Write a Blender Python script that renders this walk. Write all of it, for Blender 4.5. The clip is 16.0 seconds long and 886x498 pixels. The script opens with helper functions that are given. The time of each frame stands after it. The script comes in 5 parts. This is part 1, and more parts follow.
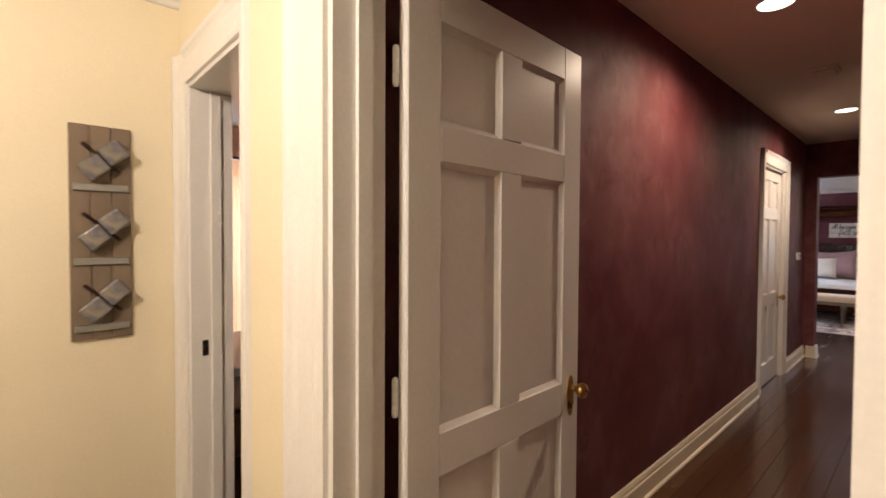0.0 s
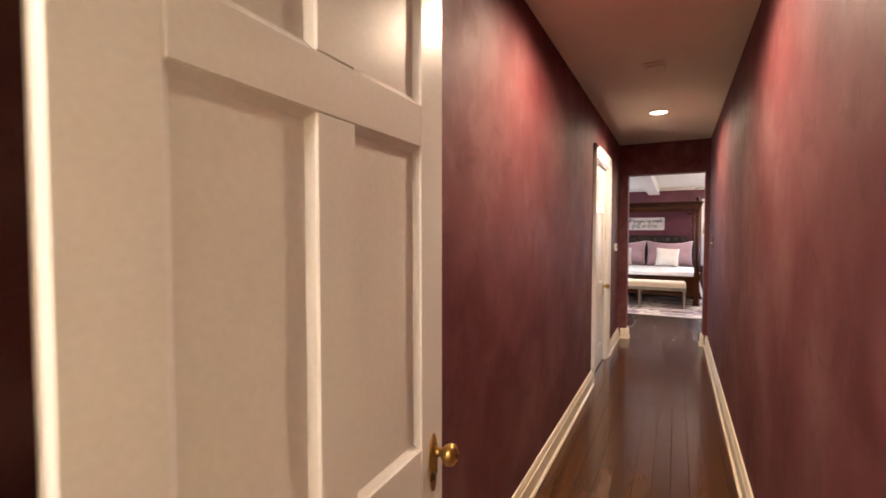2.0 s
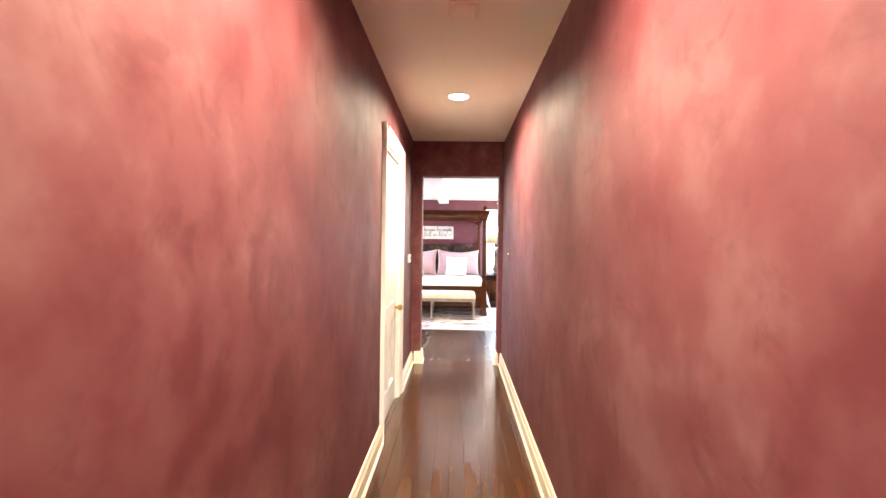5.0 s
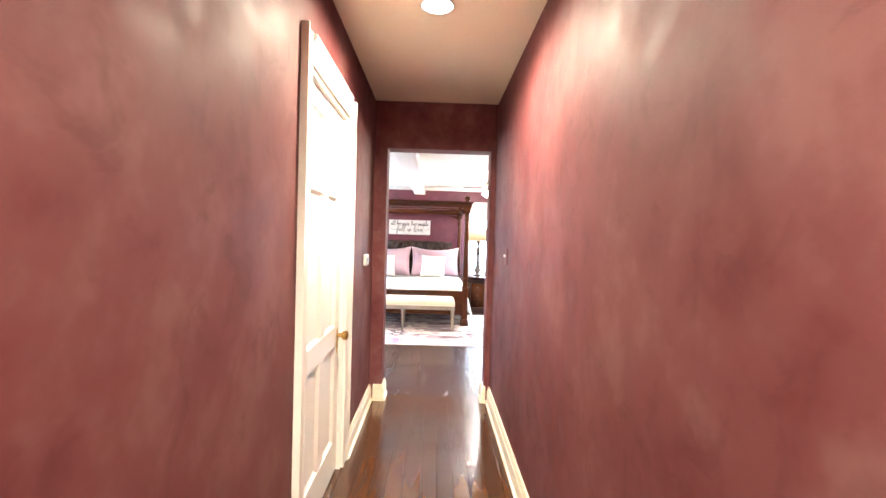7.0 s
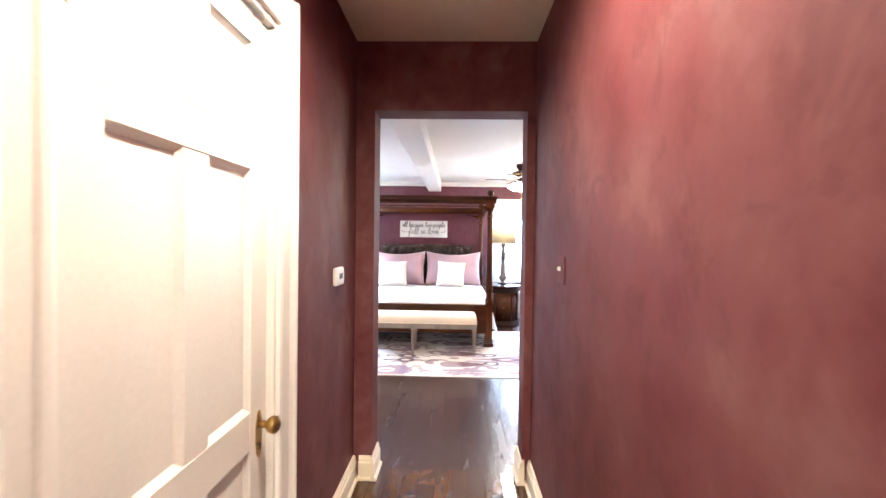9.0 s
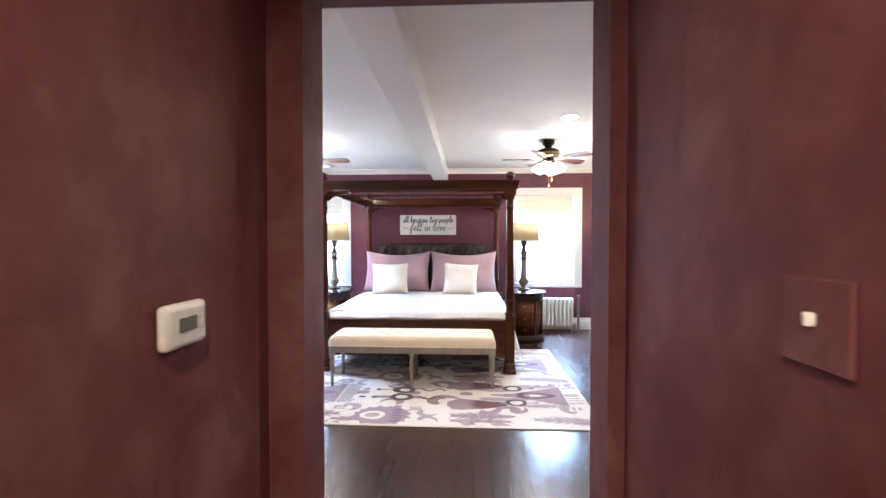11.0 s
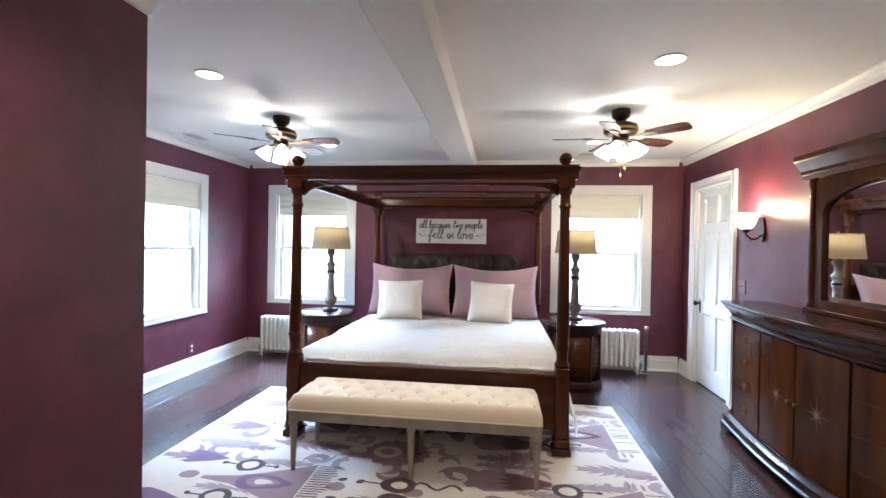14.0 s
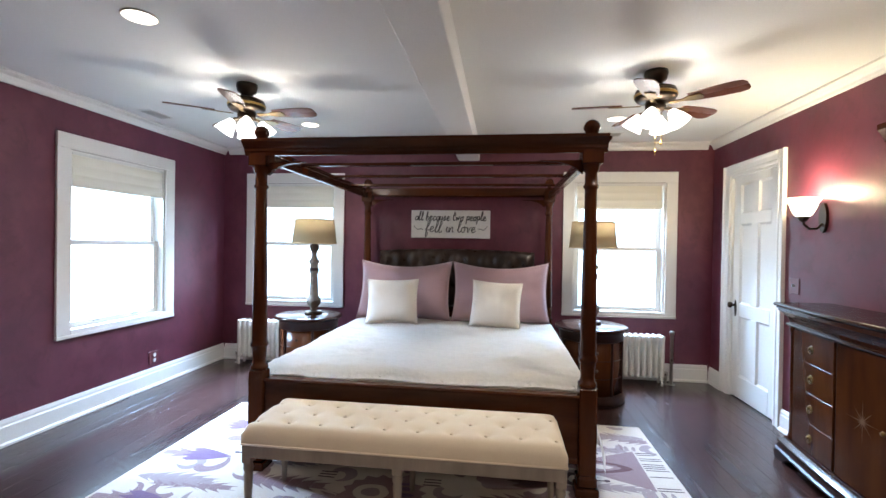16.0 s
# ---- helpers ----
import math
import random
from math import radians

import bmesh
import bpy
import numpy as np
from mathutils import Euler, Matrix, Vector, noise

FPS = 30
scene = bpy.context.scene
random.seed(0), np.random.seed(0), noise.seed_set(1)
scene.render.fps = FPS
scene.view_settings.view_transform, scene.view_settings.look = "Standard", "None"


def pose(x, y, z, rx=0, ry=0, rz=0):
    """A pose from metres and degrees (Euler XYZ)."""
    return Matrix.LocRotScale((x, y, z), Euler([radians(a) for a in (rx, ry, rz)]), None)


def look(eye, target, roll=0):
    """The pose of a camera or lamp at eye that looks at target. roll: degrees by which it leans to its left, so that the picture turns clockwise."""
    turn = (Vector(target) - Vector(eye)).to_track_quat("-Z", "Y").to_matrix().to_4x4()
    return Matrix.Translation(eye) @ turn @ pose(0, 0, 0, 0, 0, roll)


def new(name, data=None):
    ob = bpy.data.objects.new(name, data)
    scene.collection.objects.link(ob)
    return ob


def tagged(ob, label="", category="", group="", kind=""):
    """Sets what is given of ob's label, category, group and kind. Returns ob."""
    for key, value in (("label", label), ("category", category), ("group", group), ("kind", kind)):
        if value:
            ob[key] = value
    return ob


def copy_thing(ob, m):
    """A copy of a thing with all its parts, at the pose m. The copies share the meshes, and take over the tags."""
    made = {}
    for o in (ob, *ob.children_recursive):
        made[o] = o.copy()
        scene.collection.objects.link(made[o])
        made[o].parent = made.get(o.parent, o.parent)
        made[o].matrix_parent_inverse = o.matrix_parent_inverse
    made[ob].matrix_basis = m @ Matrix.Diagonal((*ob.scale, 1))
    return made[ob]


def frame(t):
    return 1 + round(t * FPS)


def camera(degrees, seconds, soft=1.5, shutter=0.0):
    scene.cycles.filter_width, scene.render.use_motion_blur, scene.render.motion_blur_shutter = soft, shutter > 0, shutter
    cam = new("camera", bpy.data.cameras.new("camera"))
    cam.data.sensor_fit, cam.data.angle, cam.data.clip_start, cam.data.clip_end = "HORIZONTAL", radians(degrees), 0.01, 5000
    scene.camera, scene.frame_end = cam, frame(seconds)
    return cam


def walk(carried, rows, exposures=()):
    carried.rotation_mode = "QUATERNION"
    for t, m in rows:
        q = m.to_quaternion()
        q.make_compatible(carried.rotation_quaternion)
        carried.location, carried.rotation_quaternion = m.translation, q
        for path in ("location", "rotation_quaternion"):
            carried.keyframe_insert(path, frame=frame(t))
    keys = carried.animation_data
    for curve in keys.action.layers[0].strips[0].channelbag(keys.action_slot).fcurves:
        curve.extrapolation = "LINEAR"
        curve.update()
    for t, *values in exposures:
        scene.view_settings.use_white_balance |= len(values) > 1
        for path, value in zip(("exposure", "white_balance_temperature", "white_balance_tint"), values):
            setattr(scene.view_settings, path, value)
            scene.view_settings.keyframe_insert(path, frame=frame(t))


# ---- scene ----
cam = camera(88.7, 16.0, shutter=0.4)
PATH = [
    (0, (0.564, 1.047, 1.401), (1.923, 2.514, 1.352), 0.3),
    (0.5, (0.655, 1.172, 1.414), (2.135, 2.515, 1.339), 0.5),
    (1, (0.759, 1.263, 1.408), (2.352, 2.47, 1.328), 0.3),
    (1.5, (0.891, 1.326, 1.4), (2.579, 2.395, 1.321), 0.0),
    (2, (1.056, 1.41, 1.403), (2.833, 2.326, 1.328), 0.0),
    (2.5, (1.201, 1.469, 1.393), (3.057, 2.212, 1.322), 0.4),
    (3, (1.367, 1.508, 1.4), (3.283, 2.079, 1.336), 0.3),
    (3.5, (1.557, 1.523, 1.415), (3.512, 1.943, 1.356), 0.3),
    (4, (1.752, 1.531, 1.418), (3.731, 1.816, 1.369), 0.5),
    (4.5, (2.009, 1.548, 1.429), (4.001, 1.72, 1.382), 0.7),
    (5, (2.274, 1.572, 1.404), (4.273, 1.636, 1.368), 0.8),
    (7.5, (3.924, 1.554, 1.395), (5.924, 1.519, 1.346), 1.7),
    (8, (4.232, 1.548, 1.393), (6.232, 1.541, 1.348), 1.4),
    (8.5, (4.527, 1.524, 1.393), (6.526, 1.55, 1.353), 0.9),
    (9, (4.828, 1.504, 1.397), (6.827, 1.563, 1.359), 0.8),
    (11.5, (6.448, 1.511, 1.386), (8.445, 1.621, 1.336), 0.1),
    (11.8, (6.615, 1.525, 1.409), (8.612, 1.629, 1.352), 0.6),
    (12, (6.717, 1.493, 1.419), (8.712, 1.62, 1.367), 0.4),
    (12.5, (6.978, 1.512, 1.396), (8.972, 1.666, 1.361), 0.9),
    (13, (7.189, 1.509, 1.404), (9.179, 1.699, 1.38), 1.0),
    (13.5, (7.405, 1.503, 1.421), (9.392, 1.733, 1.401), 1.0),
    (14, (7.609, 1.503, 1.427), (9.594, 1.754, 1.41), 1.0),
    (14.5, (7.818, 1.522, 1.406), (9.8, 1.784, 1.392), 1.1),
    (15, (7.974, 1.528, 1.391), (9.957, 1.783, 1.38), 1.1),
    (15.5, (8.114, 1.542, 1.382), (10.1, 1.786, 1.37), 1.0),
    (16, (8.216, 1.551, 1.374), (10.2, 1.806, 1.355), 0.9),
]
EXPOSURES = [
    (0.0, -1.1, 6600, 20), (1.0, -0.62, 6500, 22), (2.0, -0.1, 6800, 22), (3.0, 0.38, 7100, 20), (4.0, 1.05, 6500, 12), (5.0, 1.35, 6300, 11),
    (7.5, 1.38, 6200, 13), (8.2, 1.15, 6050, 14), (8.6, 1.05, 6000, 14), (9.0, 0.78, 6000, 14), (10.6, 0.2, 6000, 12), (11.5, 0.0, 6050, 11),
    (12.5, 0.08, 6050, 11), (13.5, -0.3, 6150, 10), (14.5, -0.75, 6300, 10), (16.0, -0.9, 6350, 10),
]
walk(cam, [(t, look(eye, target, roll)) for t, eye, target, roll in PATH], EXPOSURES)

# ---- world and large lights ----
world = bpy.data.worlds.new("world")
scene.world = world
world.use_nodes = True
_wn = world.node_tree.nodes
_sky = _wn.new("ShaderNodeTexSky")
_sky.sky_type, _sky.sun_disc, _sky.sun_elevation, _sky.sun_rotation = "NISHITA", False, radians(38), radians(200)
world.node_tree.links.new(_sky.outputs[0], _wn["Background"].inputs[0])
_wn["Background"].inputs[1].default_value = 0.12
_sun = bpy.data.lights.new("sun", "SUN")
_sun.energy, _sun.angle, _sun.color = 1.0, radians(12), (1, 0.96, 0.9)
new("sun", _sun).matrix_world = look((0, 0, 20), (-6, 8, 0))

WARM = (1.0, 0.82, 0.58)
SOFT = (1.0, 0.93, 0.82)


def lamp(name, kind, at, energy, colour, size=0.05, m=None, spot=None, blend=0.8):
    data = bpy.data.lights.new(name, kind)
    data.energy, data.color = energy, colour
    if kind == "POINT":
        data.shadow_soft_size = size
    elif kind == "SPOT":
        data.shadow_soft_size, data.spot_size, data.spot_blend = size, radians(spot), blend
    else:
        data.shape, data.size = "DISK", size
    ob = new(name, data)
    ob.matrix_world = m if m is not None else Matrix.Translation(at)
    return ob


# ---- materials ----
def material(name, base, rough=0.5, metal=0.0, second=None, scale=6.0, mix=0.5, grain=60.0, bump=0.1, stretch=(1, 1, 1), coat=0.0, per_object=0.0, rough_var=0.1, contrast=(0.35, 0.65), sheen=0.0, detail=5.0, distortion=0.0, emit=None, strength=0.0, spec=0.5):
    """Principled material with a coarse and a fine noise in colour, roughness and relief, in metres of the object."""
    m = bpy.data.materials.new(name)
    m.use_nodes = True
    nt = m.node_tree
    N, L = nt.nodes, nt.links
    p = N["Principled BSDF"]
    tc, mp = N.new("ShaderNodeTexCoord"), N.new("ShaderNodeMapping")
    mp.inputs["Scale"].default_value = stretch
    L.new(tc.outputs["Object"], mp.inputs[0])
    n1, n2 = N.new("ShaderNodeTexNoise"), N.new("ShaderNodeTexNoise")
    n1.inputs["Scale"].default_value, n1.inputs["Detail"].default_value, n1.inputs["Distortion"].default_value = scale, detail, distortion
    n2.inputs["Scale"].default_value, n2.inputs["Detail"].default_value = grain, 3
    vec = mp.outputs[0]
    if per_object:
        oi, add = N.new("ShaderNodeObjectInfo"), N.new("ShaderNodeVectorMath")
        mul = N.new("ShaderNodeMath")
        mul.operation, mul.inputs[1].default_value = "MULTIPLY", 37.0
        L.new(oi.outputs["Random"], mul.inputs[0])
        L.new(vec, add.inputs[0]), L.new(mul.outputs[0], add.inputs[1])
        vec = add.outputs[0]
    L.new(vec, n1.inputs["Vector"]), L.new(vec, n2.inputs["Vector"])
    ramp = N.new("ShaderNodeMapRange")
    ramp.inputs[1].default_value, ramp.inputs[2].default_value = contrast
    L.new(n1.outputs[0], ramp.inputs[0])
    second = second or tuple(c * 0.78 for c in base)
    mx = N.new("ShaderNodeMix")
    mx.data_type = "RGBA"
    mx.inputs[6].default_value, mx.inputs[7].default_value = (*base, 1), (*second, 1)
    fac = N.new("ShaderNodeMath")
    fac.operation, fac.inputs[1].default_value = "MULTIPLY", mix
    L.new(ramp.outputs[0], fac.inputs[0]), L.new(fac.outputs[0], mx.inputs[0])
    hs = N.new("ShaderNodeHueSaturation")
    L.new(mx.outputs[2], hs.inputs["Color"])
    val = N.new("ShaderNodeMapRange")
    val.inputs[3].default_value, val.inputs[4].default_value = 0.93, 1.07
    L.new(n2.outputs[0], val.inputs[0])
    if per_object:
        pv, m2 = N.new("ShaderNodeMapRange"), N.new("ShaderNodeMath")
        pv.inputs[3].default_value, pv.inputs[4].default_value = 1 - per_object, 1 + per_object
        m2.operation = "MULTIPLY"
        L.new(oi.outputs["Random"], pv.inputs[0])
        L.new(pv.outputs[0], m2.inputs[0]), L.new(val.outputs[0], m2.inputs[1])
        L.new(m2.outputs[0], hs.inputs["Value"])
    else:
        L.new(val.outputs[0], hs.inputs["Value"])
    L.new(hs.outputs[0], p.inputs["Base Color"])
    rr = N.new("ShaderNodeMapRange")
    rr.inputs[3].default_value, rr.inputs[4].default_value = max(rough - rough_var, 0.02), min(rough + rough_var, 1)
    L.new(n1.outputs[0], rr.inputs[0]), L.new(rr.outputs[0], p.inputs["Roughness"])
    p.inputs["Metallic"].default_value, p.inputs["Coat Weight"].default_value, p.inputs["Coat Roughness"].default_value = metal, coat, 0.08
    p.inputs["Sheen Weight"].default_value, p.inputs["Specular IOR Level"].default_value = sheen, spec
    if bump:
        b = N.new("ShaderNodeBump")
        b.inputs["Strength"].default_value, b.inputs["Distance"].default_value = bump, 0.004
        L.new(n2.outputs[0], b.inputs["Height"]), L.new(b.outputs[0], p.inputs["Normal"])
    if emit:
        p.inputs["Emission Color"].default_value, p.inputs["Emission Strength"].default_value = (*emit, 1), strength
    return m


def glow(name, colour, strength):
    m = bpy.data.materials.new(name)
    m.use_nodes = True
    N, L = m.node_tree.nodes, m.node_tree.links
    e = N.new("ShaderNodeEmission")
    e.inputs[0].default_value, e.inputs[1].default_value = (*colour, 1), strength
    L.new(e.outputs[0], N["Material Output"].inputs[0])
    return m


def glass_material(name):
    m = bpy.data.materials.new(name)
    m.use_nodes = True
    N, L = m.node_tree.nodes, m.node_tree.links
    t, g, mixer = N.new("ShaderNodeBsdfTransparent"), N.new("ShaderNodeBsdfGlossy"), N.new("ShaderNodeMixShader")
    mixer.inputs[0].default_value = 0.05
    t.inputs[0].default_value, g.inputs["Roughness"].default_value = (0.96, 0.98, 0.98, 1), 0.02
    L.new(t.outputs[0], mixer.inputs[1]), L.new(g.outputs[0], mixer.inputs[2])
    L.new(mixer.outputs[0], N["Material Output"].inputs[0])
    return m


def plaster_material(name, dark, mid, light, rough, spec=0.22):
    """Mottled faux-finish paint: trowelled clouds at two sizes, with a waxed sheen and a soft relief."""
    m = bpy.data.materials.new(name)
    m.use_nodes = True
    N, L = m.node_tree.nodes, m.node_tree.links
    p = N["Principled BSDF"]
    tc, mp = N.new("ShaderNodeTexCoord"), N.new("ShaderNodeMapping")
    mp.inputs["Scale"].default_value = (1.0, 1.0, 0.85)
    mp.inputs["Rotation"].default_value = (radians(8), radians(14), radians(8))
    L.new(tc.outputs["Object"], mp.inputs[0])
    big, small, fine = (N.new("ShaderNodeTexNoise") for _ in range(3))
    for node, sc, de, di in ((big, 2.4, 5, 0.0), (small, 8.0, 9, 0.0), (fine, 45, 3, 0.0)):
        node.inputs["Scale"].default_value, node.inputs["Detail"].default_value, node.inputs["Distortion"].default_value = sc, de, di
        node.inputs["Roughness"].default_value = 0.56
        L.new(mp.outputs[0], node.inputs["Vector"])
    add = N.new("ShaderNodeMath")
    add.operation = "MULTIPLY_ADD"
    add.inputs[1].default_value = 0.75
    L.new(small.outputs[0], add.inputs[0]), L.new(big.outputs[0], add.inputs[2])
    tone = [N.new("ShaderNodeMapRange") for _ in range(2)]
    mixes = [N.new("ShaderNodeMix") for _ in range(2)]
    for node, lo, hi in zip(tone, (0.66, 0.86), (0.88, 1.10)):
        node.interpolation_type = "SMOOTHSTEP"
        node.inputs[1].default_value, node.inputs[2].default_value = lo, hi
        L.new(add.outputs[0], node.inputs[0])
    for node, t in zip(mixes, tone):
        node.data_type = "RGBA"
        L.new(t.outputs[0], node.inputs[0])
    mixes[0].inputs[6].default_value, mixes[0].inputs[7].default_value = (*dark, 1), (*mid, 1)
    mixes[1].inputs[7].default_value = (*light, 1)
    L.new(mixes[0].outputs[2], mixes[1].inputs[6])
    # trowel strokes: crisp darker wisps
    wisp, edge, stroke = N.new("ShaderNodeTexNoise"), N.new("ShaderNodeMapRange"), N.new("ShaderNodeMix")
    wisp.inputs["Scale"].default_value, wisp.inputs["Detail"].default_value = 6.0, 10
    wisp.inputs["Roughness"].default_value, wisp.inputs["Distortion"].default_value = 0.64, 0.7
    edge.interpolation_type = "SMOOTHSTEP"
    edge.inputs[1].default_value, edge.inputs[2].default_value, edge.inputs[4].default_value = 0.52, 0.66, 0.36
    stroke.data_type = "RGBA"
    stroke.inputs[7].default_value = (*(0.62 * c for c in dark), 1)
    L.new(mp.outputs[0], wisp.inputs["Vector"]), L.new(wisp.outputs[0], edge.inputs[0]), L.new(edge.outputs[0], stroke.inputs[0])
    L.new(mixes[1].outputs[2], stroke.inputs[6]), L.new(stroke.outputs[2], p.inputs["Base Color"])
    rr = N.new("ShaderNodeMapRange")
    rr.inputs[1].default_value, rr.inputs[2].default_value = 0.3, 0.7
    rr.inputs[3].default_value, rr.inputs[4].default_value = rough - 0.1, rough + 0.12
    L.new(small.outputs[0], rr.inputs[0]), L.new(rr.outputs[0], p.inputs["Roughness"])
    b = N.new("ShaderNodeBump")
    b.inputs["Strength"].default_value, b.inputs["Distance"].default_value = 0.12, 0.004
    L.new(small.outputs[0], b.inputs["Height"]), L.new(b.outputs[0], p.inputs["Normal"])
    p.inputs["Specular IOR Level"].default_value = spec
    return m


BURGUNDY = plaster_material("burgundy_plaster", (0.103, 0.024, 0.027), (0.138, 0.043, 0.046), (0.177, 0.077, 0.077), 0.62, 0.2)
# extra blue puts the windows' purple sheen into this base colour
PLUM = plaster_material("plum_plaster", (0.085, 0.016, 0.029), (0.107, 0.022, 0.038), (0.134, 0.032, 0.048), 0.46, 0.45)
CREAM = material("cream_wall_paint", (0.80, 0.72, 0.53), 0.55, second=(0.77, 0.68, 0.49), scale=2, grain=120, bump=0.08)
PINK = material("peach_wall_paint", (0.70, 0.40, 0.28), 0.6, grain=120, scale=2)
WHITE = material("white_gloss_paint", (0.80, 0.785, 0.75), 0.32, second=(0.75, 0.73, 0.69), scale=3, mix=0.5, grain=90, bump=0.06)
IVORY = material("ivory_trim_paint", (0.78, 0.71, 0.56), 0.35, second=(0.70, 0.62, 0.47), scale=5, grain=90, bump=0.06)
CEIL = material("ceiling_paint", (0.80, 0.80, 0.785), 0.75, second=(0.75, 0.75, 0.735), scale=1.5, grain=140, bump=0.06)
CEIL_HALL = material("hall_ceiling_paint", (0.76, 0.69, 0.57), 0.75, second=(0.72, 0.65, 0.53), scale=1.5, grain=140, bump=0.06)
PLANK = material("dark_stained_oak", (0.088, 0.037, 0.015), 0.20, second=(0.044, 0.018, 0.009), scale=9, mix=0.8, grain=90, bump=0.10, stretch=(0.12, 1, 1), coat=0.15, per_object=0.08, rough_var=0.03)
BEDPLANK = material("plum_stained_oak", (0.042, 0.019, 0.016), 0.25, second=(0.023, 0.011, 0.010), scale=9, mix=0.8, grain=90, bump=0.10, stretch=(0.12, 1, 1), coat=0.1, per_object=0.22, rough_var=0.08)
GAP = material("floor_joint", (0.010, 0.006, 0.005), 0.8)
CHERRY = material("cherry_wood", (0.072, 0.020, 0.007), 0.22, second=(0.024, 0.007, 0.003), scale=7, mix=0.85, grain=70, bump=0.05, stretch=(1, 1, 0.15), coat=0.04, rough_var=0.06, spec=0.16)
CHERRY_X = material("cherry_wood_cross", (0.072, 0.020, 0.007), 0.22, second=(0.024, 0.007, 0.003), scale=7, mix=0.85, grain=70, bump=0.05, stretch=(1, 0.15, 1), coat=0.04, rough_var=0.06, spec=0.16)
BURL = material("walnut_veneer", (0.082, 0.025, 0.008), 0.20, second=(0.026, 0.008, 0.004), scale=6, mix=0.9, grain=60, bump=0.03, stretch=(1, 1, 0.2), coat=0.0, spec=0.12, distortion=0.3)
DARKWOOD = material("dark_walnut_edge", (0.024, 0.008, 0.005), 0.34, scale=8, grain=70, bump=0.04, stretch=(1, 0.2, 1), coat=0.0, spec=0.2)
BRASS = material("aged_brass", (0.55, 0.36, 0.12), 0.3, 1.0, second=(0.30, 0.18, 0.07), scale=20, grain=90, bump=0.05)
ANTIQUE = material("antique_brass", (0.25, 0.16, 0.06), 0.35, 1.0, second=(0.12, 0.075, 0.03), scale=20, grain=90, bump=0.05)
BRONZE = material("dark_bronze", (0.060, 0.042, 0.028), 0.35, 0.9, scale=18, grain=90, bump=0.05)
PLASTIC = material("white_plastic", (0.78, 0.77, 0.73), 0.35, grain=140, bump=0.02)
MAROON_PLATE = material("painted_cover_plate", (0.125, 0.030, 0.035), 0.4, grain=120, bump=0.03)
BLACK = material("dark_slot", (0.012, 0.012, 0.012), 0.6, bump=0)
STEEL = material("satin_steel", (0.6, 0.58, 0.55), 0.3, 1.0, grain=120, bump=0.03)
GLASS = glass_material("window_glass")
BULB = glow("lit_lamp_lens", (1.0, 0.90, 0.74), 9.0)
FANGLASS = glow("lit_frosted_glass", (1.0, 0.95, 0.88), 9.0)


# ---- building helpers ----
def B(bm, x0, x1, y0, y1, z0, z1, bev=0.0, seg=1):
    v = [bm.verts.new((x, y, z)) for x in (x0, x1) for y in (y0, y1) for z in (z0, z1)]
    f = [bm.faces.new([v[i] for i in q]) for q in ((0, 1, 3, 2), (4, 6, 7, 5), (0, 4, 5, 1), (2, 3, 7, 6), (0, 2, 6, 4), (1, 5, 7, 3))]
    if bev:
        bmesh.ops.bevel(bm, geom=list({e for q in f for e in q.edges}), offset=bev, segments=seg, profile=0.5, affect="EDGES")
    return bm


def box(*a, **k):
    return B(bmesh.new(), *a, **k)


def lathe(profile, n=24, at=(0, 0), bm=None, scale=(1, 1), smooth=True):
    bm = bm or bmesh.new()
    rings = []
    for r, z in profile:
        rings.append([bm.verts.new((at[0] + scale[0] * r * math.cos(2 * math.pi * i / n), at[1] + scale[1] * r * math.sin(2 * math.pi * i / n), z)) for i in range(n)])
    for a, b in zip(rings, rings[1:]):
        for i in range(n):
            f = bm.faces.new((a[i], a[(i + 1) % n], b[(i + 1) % n], b[i]))
            f.smooth = smooth
    if profile[0][0] > 1e-4:
        bm.faces.new(rings[0][::-1])
    if profile[-1][0] > 1e-4:
        bm.faces.new(rings[-1])
    return bm


def prism(points, a0, a1, axis="x", bm=None):
    """A profile drawn across the axis (y, z for x; x, z for y; x, y for z), run from a0 to a1."""
    bm = bm or bmesh.new()

    def put(p, a):
        return {"x": (a, p[0], p[1]), "y": (p[0], a, p[1]), "z": (p[0], p[1], a)}[axis]
    lo, hi = [bm.verts.new(put(p, a0)) for p in points], [bm.verts.new(put(p, a1)) for p in points]
    k = len(points)
    for i in range(k):
        bm.faces.new((lo[i], lo[(i + 1) % k], hi[(i + 1) % k], hi[i]))
    bm.faces.new(lo[::-1]), bm.faces.new(hi)
    bmesh.ops.recalc_face_normals(bm, faces=bm.faces)
    return bm


def tube(points, r, n=10, bm=None):
    bm = bm or bmesh.new()
    pts = [Vector(p) for p in points]
    rings = []
    for i, p in enumerate(pts):
        d = (pts[min(i + 1, len(pts) - 1)] - pts[max(i - 1, 0)]).normalized()
        side = d.orthogonal().normalized() if not rings else (last - d * last.dot(d)).normalized()
        last, up = side, d.cross(side)
        rr = r[i] if isinstance(r, (list, tuple)) else r
        rings.append([bm.verts.new(p + (side * math.cos(2 * math.pi * k / n) + up * math.sin(2 * math.pi * k / n)) * rr) for k in range(n)])
    for a, b in zip(rings, rings[1:]):
        for i in range(n):
            bm.faces.new((a[i], a[(i + 1) % n], b[(i + 1) % n], b[i])).smooth = True
    bm.faces.new(rings[0][::-1]), bm.faces.new(rings[-1])
    return bm


def mesh_of(name, bm, mat):
    bmesh.ops.recalc_face_normals(bm, faces=bm.faces)
    me = bpy.data.meshes.new(name)
    bm.to_mesh(me)
    bm.free()
    if mat:
        me.materials.append(mat)
    return me


